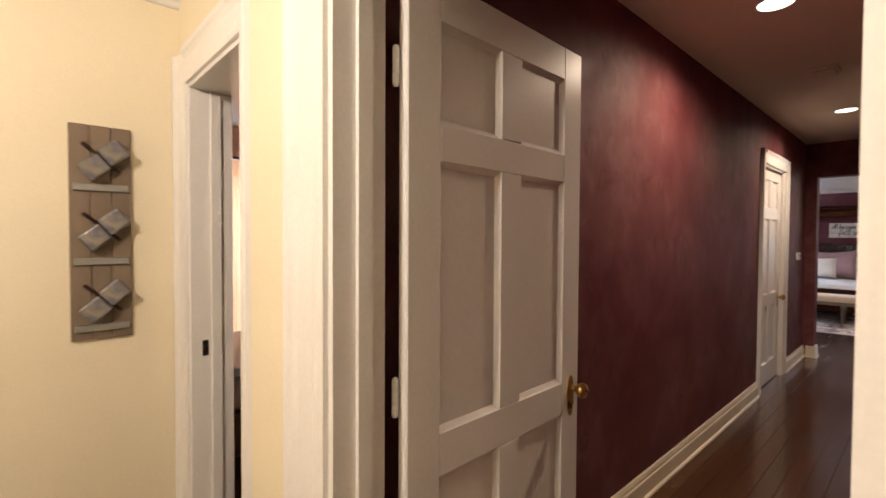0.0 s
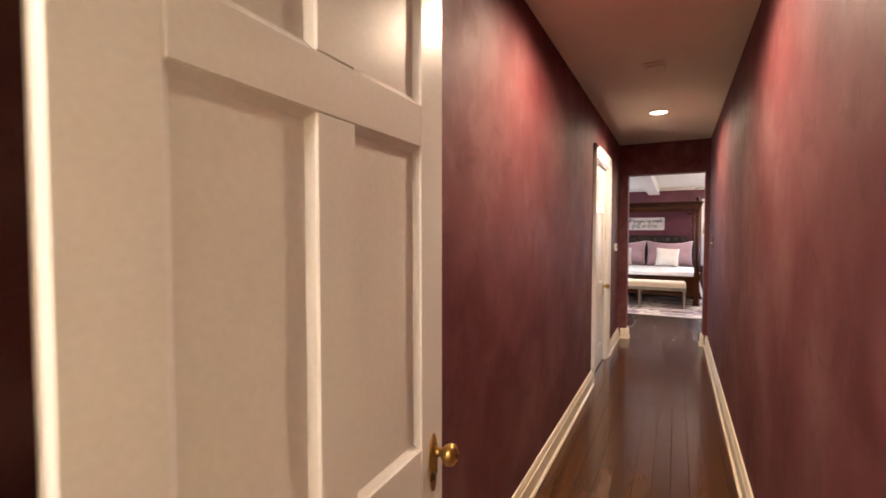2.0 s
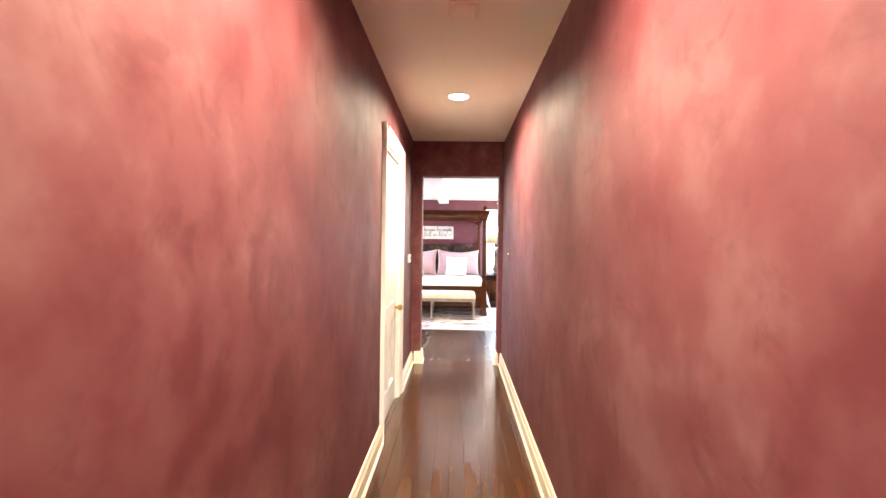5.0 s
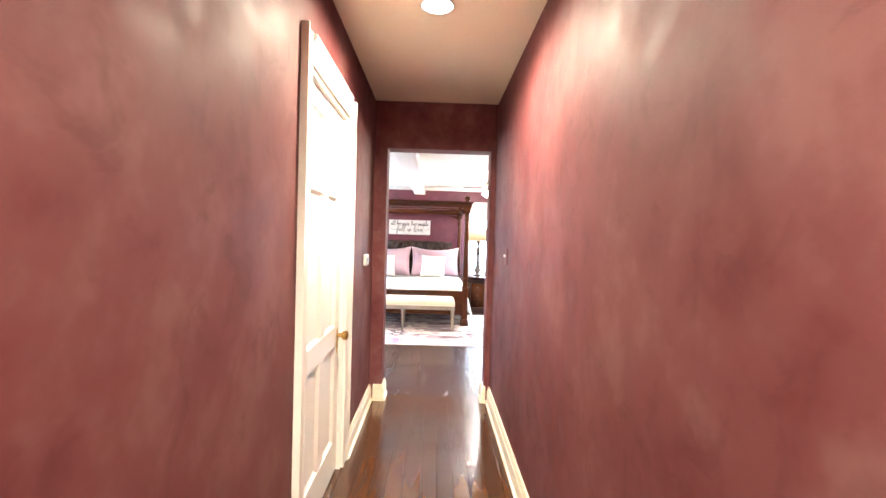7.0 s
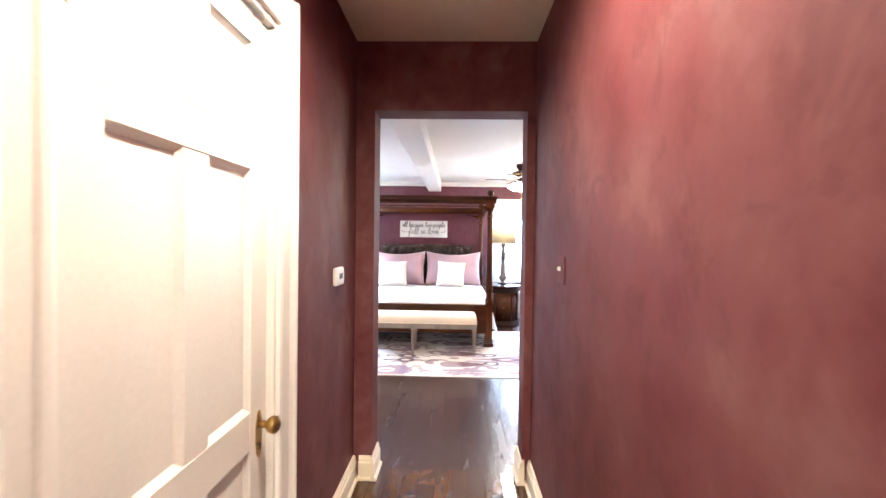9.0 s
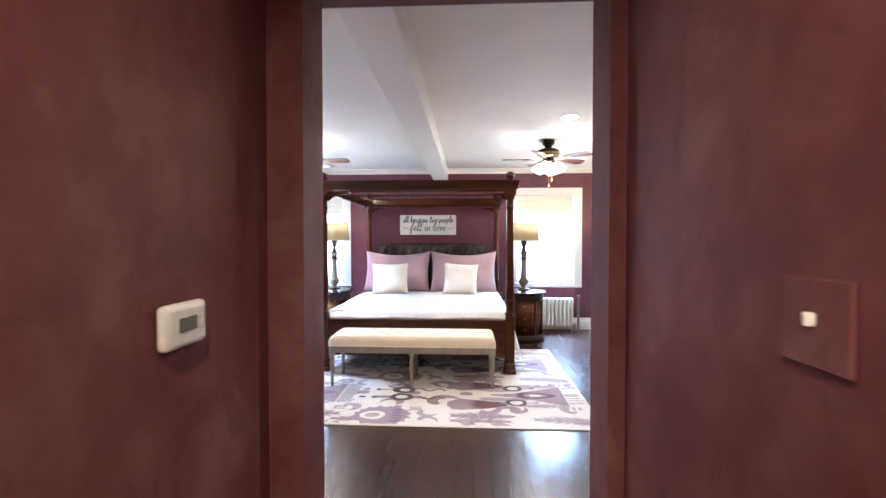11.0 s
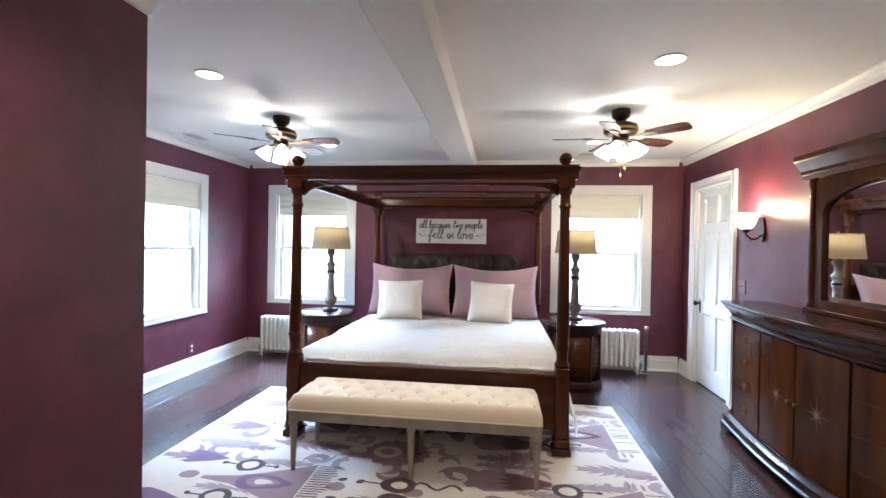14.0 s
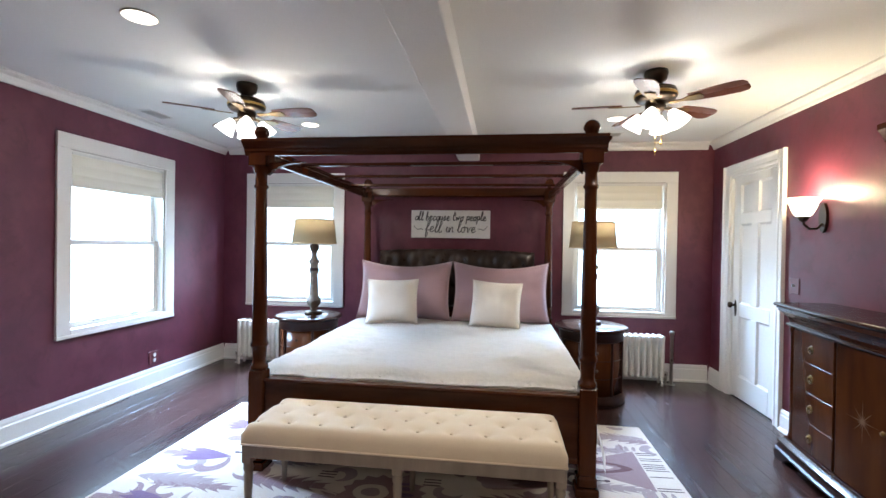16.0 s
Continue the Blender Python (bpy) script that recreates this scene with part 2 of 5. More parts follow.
def part(name, bm, mat, parent, label=""):
    ob = new(name, mesh_of(name, bm, mat))
    ob.parent = parent
    return tagged(ob, label)


def solid(name, bm, mat, label, category="", kind="structure", group=""):
    return tagged(new(name, mesh_of(name, bm, mat)), label, category, group, kind)


def thing(name, m, label, category, group="", kind=""):
    ob = new(name)
    ob.empty_display_size = 0.1
    ob.matrix_basis = m
    return tagged(ob, label, category, group, kind)


def wall_x(name, x0, x1, y0, y1, top, holes, mat, label, z0=0.0):
    """A wall that runs along x, between y0 and y1; holes are (a, b, low, high)."""
    bm, at = bmesh.new(), x0
    for a, b, lo, hi in sorted(holes):
        B(bm, at, a, y0, y1, z0, top)
        if lo > z0:
            B(bm, a, b, y0, y1, z0, lo)
        B(bm, a, b, y0, y1, hi, top)
        at = b
    B(bm, at, x1, y0, y1, z0, top)
    return solid(name, bm, mat, label, "wall")


def wall_y(name, y0, y1, x0, x1, top, holes, mat, label, z0=0.0):
    bm, at = bmesh.new(), y0
    for a, b, lo, hi in sorted(holes):
        B(bm, x0, x1, at, a, z0, top)
        if lo > z0:
            B(bm, x0, x1, a, b, z0, lo)
        B(bm, x0, x1, a, b, hi, top)
        at = b
    B(bm, x0, x1, at, y1, z0, top)
    return solid(name, bm, mat, label, "wall")


# ---- structure: landing, hall, bedroom ----
HL, HR, HTOP = 2.09, 1.06, 2.535          # hall sides and ceiling
RX0, RX1, RR, RL, RTOP = 7.62, 13.18, -0.60, 4.79, 2.465   # bedroom
AX, AY = 9.33, 2.975                      # corner of the alcove beside the entrance
GX0, GX1 = 1.11, 1.29                     # wall of the guest room doorway
DX0, DX1 = 1.07, 1.212                    # wall of the doorway into the hall

solid("floor", box(-1.6, 13.5, -1.0, 5.6, -0.14, -0.0235), GAP, "dark sub-floor under the boards", "floor")

wall_x("wall_hall_north", DX1, 7.44, HL, HL + 0.14, 2.75, [(5.46, 6.29, 0, 2.09)], BURGUNDY, "mottled burgundy faux-finish plaster wall of the hall")
wall_x("wall_hall_south", DX1, 7.44, HR - 0.14, HR, 2.75, [], BURGUNDY, "mottled burgundy faux-finish plaster wall of the hall")
wall_y("wall_hall_end", RR - 0.2, AY + 0.1, 7.44, RX0, 2.75, [(1.108, 1.982, 0, 2.14)], BURGUNDY, "burgundy plaster wall with a cased-less opening to the bedroom")
wall_y("wall_bedroom_east", RR, RL, RX1, RX1 + 0.2, 2.75, [(-0.135, 0.79, 0.70, 2.05), (3.435, 4.385, 0.70, 2.05)], PLUM, "plum painted bedroom wall behind the bed")
wall_x("wall_bedroom_north", AX, RX1 + 0.2, RL, RL + 0.2, 2.75, [(11.25, 12.225, 0.68, 2.05)], PLUM, "plum painted bedroom wall with a window")
wall_x("wall_bedroom_south", RX0, RX1 + 0.2, RR - 0.2, RR, 2.75, [(12.075, 12.825, 0, 2.06)], PLUM, "plum painted bedroom wall behind the dresser")
wall_x("wall_alcove", RX0, AX, AY, AY + 0.14, 2.75, [(7.68, 8.395, 0, 2.09)], PLUM, "plum painted wall of the entrance alcove")
wall_y("wall_alcove_return", AY + 0.14, RL + 0.2, AX - 0.14, AX, 2.75, [], PLUM, "plum painted return wall")

wall_y("wall_landing_east", -0.6, 2.45, DX0, DX1, 2.75, [(1.062, 1.975, 0, 2.09)], CREAM, "pale yellow landing wall with the hall doorway")
wall_y("wall_landing_corner", 2.45, 3.46, GX0, GX1, 2.75, [(2.62, 3.31, 0, 2.08)], CREAM, "pale yellow landing wall with the guest room doorway")
wall_x("wall_landing_north", -1.6, GX1, 3.46, 3.60, 2.75, [], CREAM, "pale yellow landing wall with a wooden wall hanging")
wall_y("wall_landing_west", -0.6, 3.46, -1.6, -1.46, 2.75, [], CREAM, "pale yellow landing wall")
wall_x("wall_landing_south", -1.6, DX1, -0.74, -0.6, 2.75, [], CREAM, "pale yellow landing wall")
wall_y("wall_guest_east", HL + 0.14, 5.6, 3.4, 3.54, 2.75, [], PINK, "peach painted wall of the guest room")
wall_x("wall_guest_north", GX0, 3.54, 5.6, 5.74, 2.75, [(1.45, 2.75, 0.35, 2.15)], PINK, "peach painted wall of the guest room")
wall_y("wall_guest_west", 3.60, 5.6, GX0 - 0.02, GX1, 2.75, [], PINK, "peach painted wall of the guest room")

solid("ceiling_hall", box(DX1, 7.44, HR, HL, HTOP, HTOP + 0.1), CEIL_HALL, "plain tan painted hall ceiling", "ceiling")
solid("ceiling_bedroom", box(RX0, RX1, RR, RL, RTOP, RTOP + 0.1), CEIL, "white painted bedroom ceiling", "ceiling")
solid("ceiling_landing", box(-1.46, GX0, -0.6, 3.46, 2.53, 2.63), CEIL, "white landing ceiling", "ceiling")
solid("ceiling_guest", box(GX1, 3.4, HL + 0.14, 5.6, 2.46, 2.56), CEIL, "white guest room ceiling", "ceiling")
solid("ceiling_beam", box(RX0, RX1 - 0.001, 1.80, 2.03, 2.295, RTOP - 0.002, bev=0.006), CEIL, "white painted boxed ceiling beam", "beam")

# base boards: plain board with a stepped cap
BASE = [(0, 0), (0, 0.135), (-0.010, 0.135), (-0.016, 0.118), (-0.016, 0.105), (-0.022, 0.098), (-0.022, 0.020), (-0.034, 0.012), (-0.034, 0)]


def base_board(name, a, b, side, axis, sign, mat=IVORY, height=1.0):
    pts = [(side + sign * p, z * height) for p, z in BASE]
    solid(name, prism(pts, a, b, axis), mat, "stepped white painted baseboard along the wall", "baseboard")


base_board("baseboard", 2.2, 5.34, HL, "x", 1)
base_board("baseboard", DX1, 2.199, HL, "x", 1)
base_board("baseboard", 6.41, 7.44, HL, "x", 1)
base_board("baseboard", DX1 + 0.1, 7.44, HR, "x", -1)
base_board("baseboard", 1.983, HL - 0.035, 7.44, "y", 1)
base_board("baseboard", HR + 0.035, 1.107, 7.44, "y", 1)
base_board("baseboard", 7.406, 7.62, 1.982, "x", 1)
base_board("baseboard", 7.406, 7.62, 1.108, "x", -1)
base_board("baseboard", 8.50, AX, AY, "x", 1, WHITE, 1.2)
base_board("baseboard", AX, RX1, RL, "x", 1, WHITE, 1.3)
base_board("baseboard", AY, RL - 0.035, AX, "y", -1, WHITE, 1.3)
base_board("baseboard", RR + 0.035, RL - 0.035, RX1, "y", 1, WHITE, 1.3)
base_board("baseboard", 7.62, 11.97, RR, "x", -1, WHITE, 1.2)
base_board("baseboard", 12.93, RX1, RR, "x", -1, WHITE, 1.2)

# crown moulding of the bedroom
CROWN = [(0, 0), (0, -0.075), (-0.012, -0.075), (-0.018, -0.066), (-0.022, -0.050), (-0.036, -0.030), (-0.056, -0.020), (-0.066, -0.014), (-0.066, 0)]


def crown(a, b, side, axis, sign, top, grow=1.0):
    solid("crown_moulding", prism([(side + sign * grow * p, top + grow * z - 0.001) for p, z in CROWN], a, b, axis), WHITE, "white painted cove crown moulding", "moulding")


crown(AX, RX1, RL, "x", 1, RTOP)
crown(RX0, RX1, RR, "x", -1, RTOP)
crown(RR + 0.067, 1.80, RX1, "y", 1, RTOP)
crown(2.03, RL - 0.067, RX1, "y", 1, RTOP)
crown(AY, RL - 0.067, AX, "y", -1, RTOP, 1.4)
crown(RX0, AX, AY, "x", 1, RTOP, 1.4)
crown(-1.46, GX0, 3.46, "x", 1, 2.53)

# outside distance, seen blown out through the windows
def distance_material():
    m = bpy.data.materials.new("overcast_distance")
    m.use_nodes = True
    N, L = m.node_tree.nodes, m.node_tree.links
    tc, n, r, e = N.new("ShaderNodeTexCoord"), N.new("ShaderNodeTexNoise"), N.new("ShaderNodeValToRGB"), N.new("ShaderNodeEmission")
    n.inputs["Scale"].default_value, n.inputs["Detail"].default_value = 2.2, 7
    r.color_ramp.elements[0].position, r.color_ramp.elements[0].color = 0.36, (0.34, 0.50, 0.72, 1)
    r.color_ramp.elements[1].position, r.color_ramp.elements[1].color = 0.58, (0.66, 0.83, 1.0, 1)
    L.new(tc.outputs["Object"], n.inputs[0]), L.new(n.outputs[0], r.inputs[0]), L.new(r.outputs[0], e.inputs[0])
    e.inputs[1].default_value = 12.0
    L.new(e.outputs[0], N["Material Output"].inputs[0])
    return m


DISTANCE = distance_material()
solid("backdrop", box(14.6, 14.62, -3.0, 7.0, -0.2, 4.5), DISTANCE, "pale overcast garden distance beyond the windows", "backdrop")
solid("backdrop", box(0.5, 14.5, 6.6, 6.62, -0.2, 4.5), DISTANCE, "pale overcast garden distance beyond the window", "backdrop")
solid("ground", box(-60, 80, -60, 80, -0.30, -0.20), material("lawn", (0.05, 0.09, 0.03), 0.9), "plain lawn outside the house", "ground")

# ---- lamps of the place ----
for x, watts in ((3.22, 165), (5.84, 125)):
    lamp("hall_downlight_lamp", "SPOT", None, watts, WARM, 0.05, look((x, 1.58, HTOP - 0.03), (x, 1.58, 0)), 166, 0.7)
for x, y in ((8.24, 0.60), (8.24, 2.55), (10.23, 3.32), (10.23, 0.60), (12.22, 3.32), (12.22, 0.60)):
    lamp("bedroom_downlight_lamp", "SPOT", None, 95, SOFT, 0.05, look((x, y, RTOP - 0.03), (x, y, 0)), 140)
for y in (3.32, 0.62):
    lamp("fan_light_lamp", "POINT", (11.17, y, 2.08), 40, SOFT, 0.09)
lamp("landing_lamp", "POINT", (-0.45, 1.80, 2.36), 235, (1.0, 0.89, 0.73), 0.12)


def sky_lamp(name, at, to, wide, high, energy):
    data = bpy.data.lights.new(name, "AREA")
    data.shape, data.size, data.size_y, data.energy, data.color = "RECTANGLE", wide, high, energy, (0.44, 0.66, 1.0)
    new(name, data).matrix_world = look(at, to)


for at, to in (((14.35, 3.91, 2.5), (13.2, 3.91, 1.25)), ((14.35, 0.33, 2.5), (13.2, 0.33, 1.25)), ((11.74, 5.95, 2.5), (11.74, 4.8, 1.25))):
    sky_lamp("window_sky_lamp", at, to, 1.3, 1.1, 2400)
sky_lamp("guest_sky_lamp", (2.1, 6.4, 2.75), (2.1, 5.6, 1.3), 1.3, 1.1, 900)

# ---- doors ----
PANEL_ROWS = ((0.20, 0.745), (0.865, 1.59), (1.69, 1.955))


def six_panel(parent, w, h=2.06, thick=0.036, at=(0, 0, 0), label="", rows=PANEL_ROWS):
    """A leaf from x 0 to w, its front face at y 0, in the parent's frame: stiles, rails, and recessed panels."""
    st, mu = 0.115, 0.105
    xs = ((st, (w - mu) / 2), ((w + mu) / 2, w - st))
    bm = bmesh.new()
    B(bm, 0, st, 0, thick, 0, h, 0.003), B(bm, w - st, w, 0, thick, 0, h, 0.003)
    zs = [0.0] + [z for r in rows for z in r] + [h]
    for lo, hi in zip(zs[::2], zs[1::2]):
        B(bm, st, w - st, 0, thick, lo, hi, 0.003)
    for lo, hi in rows:
        B(bm, xs[0][1], xs[1][0], 0, thick, lo, hi, 0.003)
    leaf = part("leaf", bm, WHITE, parent, label)
    leaf.location = at
    for lo, hi in rows:
        for a, b in xs:
            p = bmesh.new()
            B(p, a - 0.004, b + 0.004, 0.016, thick - 0.012, lo - 0.004, hi + 0.004)
            d = 0.014
            for q in ([(a, lo), (b, lo), (b, hi), (a, hi)],):
                o = [p.verts.new((x, 0.004, z)) for x, z in q]
                i = [p.verts.new((x, 0.0155, z)) for x, z in ((a + d, lo + d), (b - d, lo + d), (b - d, hi - d), (a + d, hi - d))]
                for k in range(4):
                    p.faces.new((o[k], o[(k + 1) % 4], i[(k + 1) % 4], i[k]))
            part("panel", p, WHITE, leaf)
    return leaf


def knob_set(parent, x, z, y=0.0, mat=None):
    mat = mat or BRASS
    bm = lathe([(0.0, 0), (0.012, 0), (0.012, 0.018), (0.010, 0.024), (0.022, 0.034), (0.028, 0.046), (0.026, 0.058), (0.014, 0.066), (0.0, 0.068)], 18)
    bmesh.ops.transform(bm, matrix=pose(x, y, z, 90), verts=bm.verts)
    knob = part("door_knob", bm, mat, parent, "aged brass door knob")
    plate = prism([(x + 0.021 * math.cos(a) if abs(math.sin(a)) < 0.99 else x, z - 0.03 + 0.075 * math.sin(a)) for a in (2 * math.pi * i / 20 for i in range(20))], y - 0.003, y + 0.0005, "y")
    part("escutcheon", plate, mat, parent, "oval brass escutcheon with a keyhole")
    key = bmesh.new()
    B(key, x - 0.004, x + 0.004, y - 0.005, y - 0.003, z - 0.078, z - 0.058)
    part("keyhole", key, BLACK, parent)
    return knob


def hinge(parent, x, y, z, mat=None):
    bm = lathe([(0.0, z - 0.052), (0.006, z - 0.05), (0.0085, z - 0.044), (0.0085, z - 0.018), (0.007, z - 0.017), (0.0085, z - 0.016), (0.0085, z + 0.016), (0.007, z + 0.017), (0.0085, z + 0.018), (0.0085, z + 0.044), (0.006, z + 0.05), (0.0, z + 0.053)], 12, (x, y))
    part("hinge", bm, mat or WHITE, parent, "white painted butt hinge")


CASING = [(0.0, 0.0), (0.0, -0.014), (0.010, -0.018), (0.022, -0.018), (0.030, -0.013), (0.066, -0.015), (0.078, -0.022), (0.086, -0.030), (0.098, -0.030), (0.098, 0.0)]


def casing(parent, a, b, top, mat, depth, w=1.0, jamb=0.02, sides=(True, True), low=0.0):
    """Moulded casing round an opening from a to b, with the jamb lining behind it; the wall's face is y 0, the room towards -y."""
    for side, on in zip((-1, 1), sides):
        if on:
            e = a if side < 0 else b
            part("casing_side", prism([(e + side * (u * w), v) for u, v in CASING], low, top + 0.098 * w, "z"), mat, parent)
        e = a if side < 0 else b
        part("jamb", box(*sorted((e, e - side * jamb)), 0.0, depth, low, top), mat, parent)
    bm = prism([(v, top + u * w) for u, v in CASING], a - (0.0), b, "x")
    part("casing_head", bm, mat, parent)
    part("head_jamb", box(a + jamb, b - jamb, 0.0, depth, top - jamb, top), mat, parent)



# closed door in the hall
d = thing("door_1", pose(5.46, HL, 0), "white painted six-panel wooden door, closed, with a brass knob", "door", kind="structure")
casing(d, 0.0, 0.83, 2.09, WHITE, 0.13, w=1.2)
leaf = six_panel(d, 0.786, 2.055, at=(0.022, 0.022, 0.012), rows=((0.20, 0.745), (0.865, 1.585), (1.69, 1.955)))
knob_set(leaf, 0.728, 0.805)
for z in (0.25, 0.90, 1.80):
    hinge(leaf, -0.001, -0.008, z)
    part("hinge_plate", box(0.016, 0.040, -0.003, 0.001, z - 0.055, z + 0.055, bev=0.001), WHITE, leaf, "painted hinge plate")

# open door at the hall's entrance, standing back along the wall
d = thing("door_2", pose(1.262, 1.93, 0.012, 0, 0, 1.6), "white painted six-panel wooden door, standing open against the wall", "door", kind="structure")
leaf = six_panel(d, 0.845, 2.07)
knob_set(leaf, 0.790, 0.835)
for z in (0.25, 0.985, 1.815):
    hinge(d, -0.014, 0.030, z)

# lined doorways of the landing, and their mouldings
d = thing("doorway_trim_1", pose(DX0, 1.975, 0, 0, 0, -90), "cream painted moulded casing and jamb of the hall doorway", "door frame", kind="structure")
casing(d, 0.0, 0.913, 2.09, WHITE, DX1 - DX0, w=1.8)
part("stop", box(0.02, 0.032, 0.06, 0.10, 0, 2.07), WHITE, d)
part("stop", box(0.881, 0.893, 0.06, 0.10, 0, 2.07), WHITE, d)
d = thing("doorway_trim_2", pose(GX0, 3.31, 0, 0, 0, -90), "white painted casing and jamb of the guest room doorway", "door frame", kind="structure")
casing(d, 0.0, 0.69, 2.08, WHITE, GX1 - GX0, w=1.5)
part("stop", box(0.02, 0.034, 0.085, 0.125, 0, 2.06), WHITE, d)
part("strike_plate", box(0.0205, 0.0235, 0.045, 0.07, 0.86, 0.93), BRONZE, d, "dark bronze strike plate")
part("latch", box(0.0235, 0.032, 0.05, 0.064, 0.885, 0.905), BRONZE, d)

# wooden wall hanging with three glass votive holders
BARN = material("reclaimed_grey_wood", (0.20, 0.145, 0.095), 0.7, second=(0.10, 0.072, 0.048), scale=9, grain=60, bump=0.3, stretch=(1, 1, 0.15))
ZINC = material("galvanised_strap", (0.33, 0.33, 0.32), 0.4, 0.8, scale=14, grain=80, bump=0.1)
SHELL = material("pearly_cut_glass", (0.24, 0.205, 0.155), 0.08, second=(0.09, 0.10, 0.14), scale=30, mix=0.9, grain=60, bump=0.5, coat=0.7)
t = thing("wall_hanging", pose(0.809, 3.46, 1.415), "grey reclaimed wood wall hanging with three pairs of glass votives", "wall art")
for k in range(3):
    part("board", box(-0.106 + 0.0710 * k, -0.0365 + 0.0710 * k, -0.018, 0.0, -0.45, 0.45, bev=0.003), BARN, t)
for z in (-0.40, -0.12, 0.19):
    part("strap", box(-0.095, 0.095, -0.030, -0.018, z - 0.016, z + 0.016, bev=0.003), ZINC, t, "galvanised metal strap")
for z in (-0.28, 0.02, 0.31):
    for dx, dz in ((-0.026, -0.040), (0.040, 0.028)):
        g = part("votive", box(-0.046, 0.046, -0.070, -0.019, -0.040, 0.040, bev=0.010, seg=2), SHELL, t, "cut glass votive holder")
        g.matrix_basis = pose(dx, 0, z + dz, 0, -40, 0)
    part("cross_twig", box(-0.085, 0.085, -0.030, -0.0185, -0.007, 0.007), DARKWOOD, t).matrix_basis = pose(0, 0, z + 0.005, 0, 42, 0)

# glimpse of the guest room: curtain at its window, a bed with a throw
VOILE = bpy.data.materials.new("peach_voile")
VOILE.use_nodes = True
_n, _l = VOILE.node_tree.nodes, VOILE.node_tree.links
_d, _t, _m = _n.new("ShaderNodeBsdfDiffuse"), _n.new("ShaderNodeBsdfTranslucent"), _n.new("ShaderNodeMixShader")
_d.inputs[0].default_value, _t.inputs[0].default_value, _m.inputs[0].default_value = (0.85, 0.62, 0.44, 1), (0.92, 0.70, 0.50, 1), 0.7
_l.new(_d.outputs[0], _m.inputs[1]), _l.new(_t.outputs[0], _m.inputs[2]), _l.new(_m.outputs[0], _n["Material Output"].inputs[0])
t = thing("curtain", pose(2.0, 5.50, 0), "gathered peach voile curtain hanging at the guest room window", "curtain")
pts = [(-0.62 + 0.013 * i, 0.028 * math.sin(i * 0.85) + 0.012 * math.sin(i * 0.31)) for i in range(96)]
part("drape", prism(pts + [(x, y + 0.003) for x, y in pts[::-1]], 0.05, 2.12, "z"), VOILE, t)
part("rod", tube([(-0.72, 0, 2.14), (0.72, 0, 2.14)], 0.012), BRONZE, t)
t = thing("guest_bed", pose(2.0, 4.55, 0), "low guest bed with white covers", "bed")
part("base", box(-0.55, 1.25, -0.55, 0.75, 0.0, 0.30, bev=0.02), BARN, t)
part("quilted_cover", box(-0.57, 1.25, -0.57, 0.75, 0.30, 0.56, bev=0.06, seg=3), CEIL, t, "white quilted covers")
for k in range(5):
    part("stripe", box(-0.574, -0.566, -0.40 + 0.2 * k, -0.34 + 0.2 * k, 0.34, 0.50), BARN, t, "grey woven stripe")

# closet door behind the dresser's end
d = thing("door_3", pose(12.825, RR, 0, 0, 0, 180), "white painted six-panel closet door, closed", "door", kind="structure")
casing(d, 0.0, 0.75, 2.06, WHITE, 0.14)
leaf = six_panel(d, 0.708, 2.03, at=(0.021, 0.022, 0.012))
knob_set(leaf, 0.058, 0.845, mat=BRONZE)
# alcove door
d = thing("door_4", pose(7.68, AY, 0), "white painted six-panel alcove door, closed", "door", kind="structure")
casing(d, 0.0, 0.715, 2.09, WHITE, 0.12)
six_panel(d, 0.673, 2.055, at=(0.021, 0.03, 0.012))


# ---- windows ----
# opaque cloth; pale base colour stands in for daylight coming through it
LINEN = material("roman_shade_linen", (0.84, 0.81, 0.71), 0.9, second=(0.79, 0.75, 0.64), scale=4, grain=220, bump=0.3, stretch=(1, 1, 6))


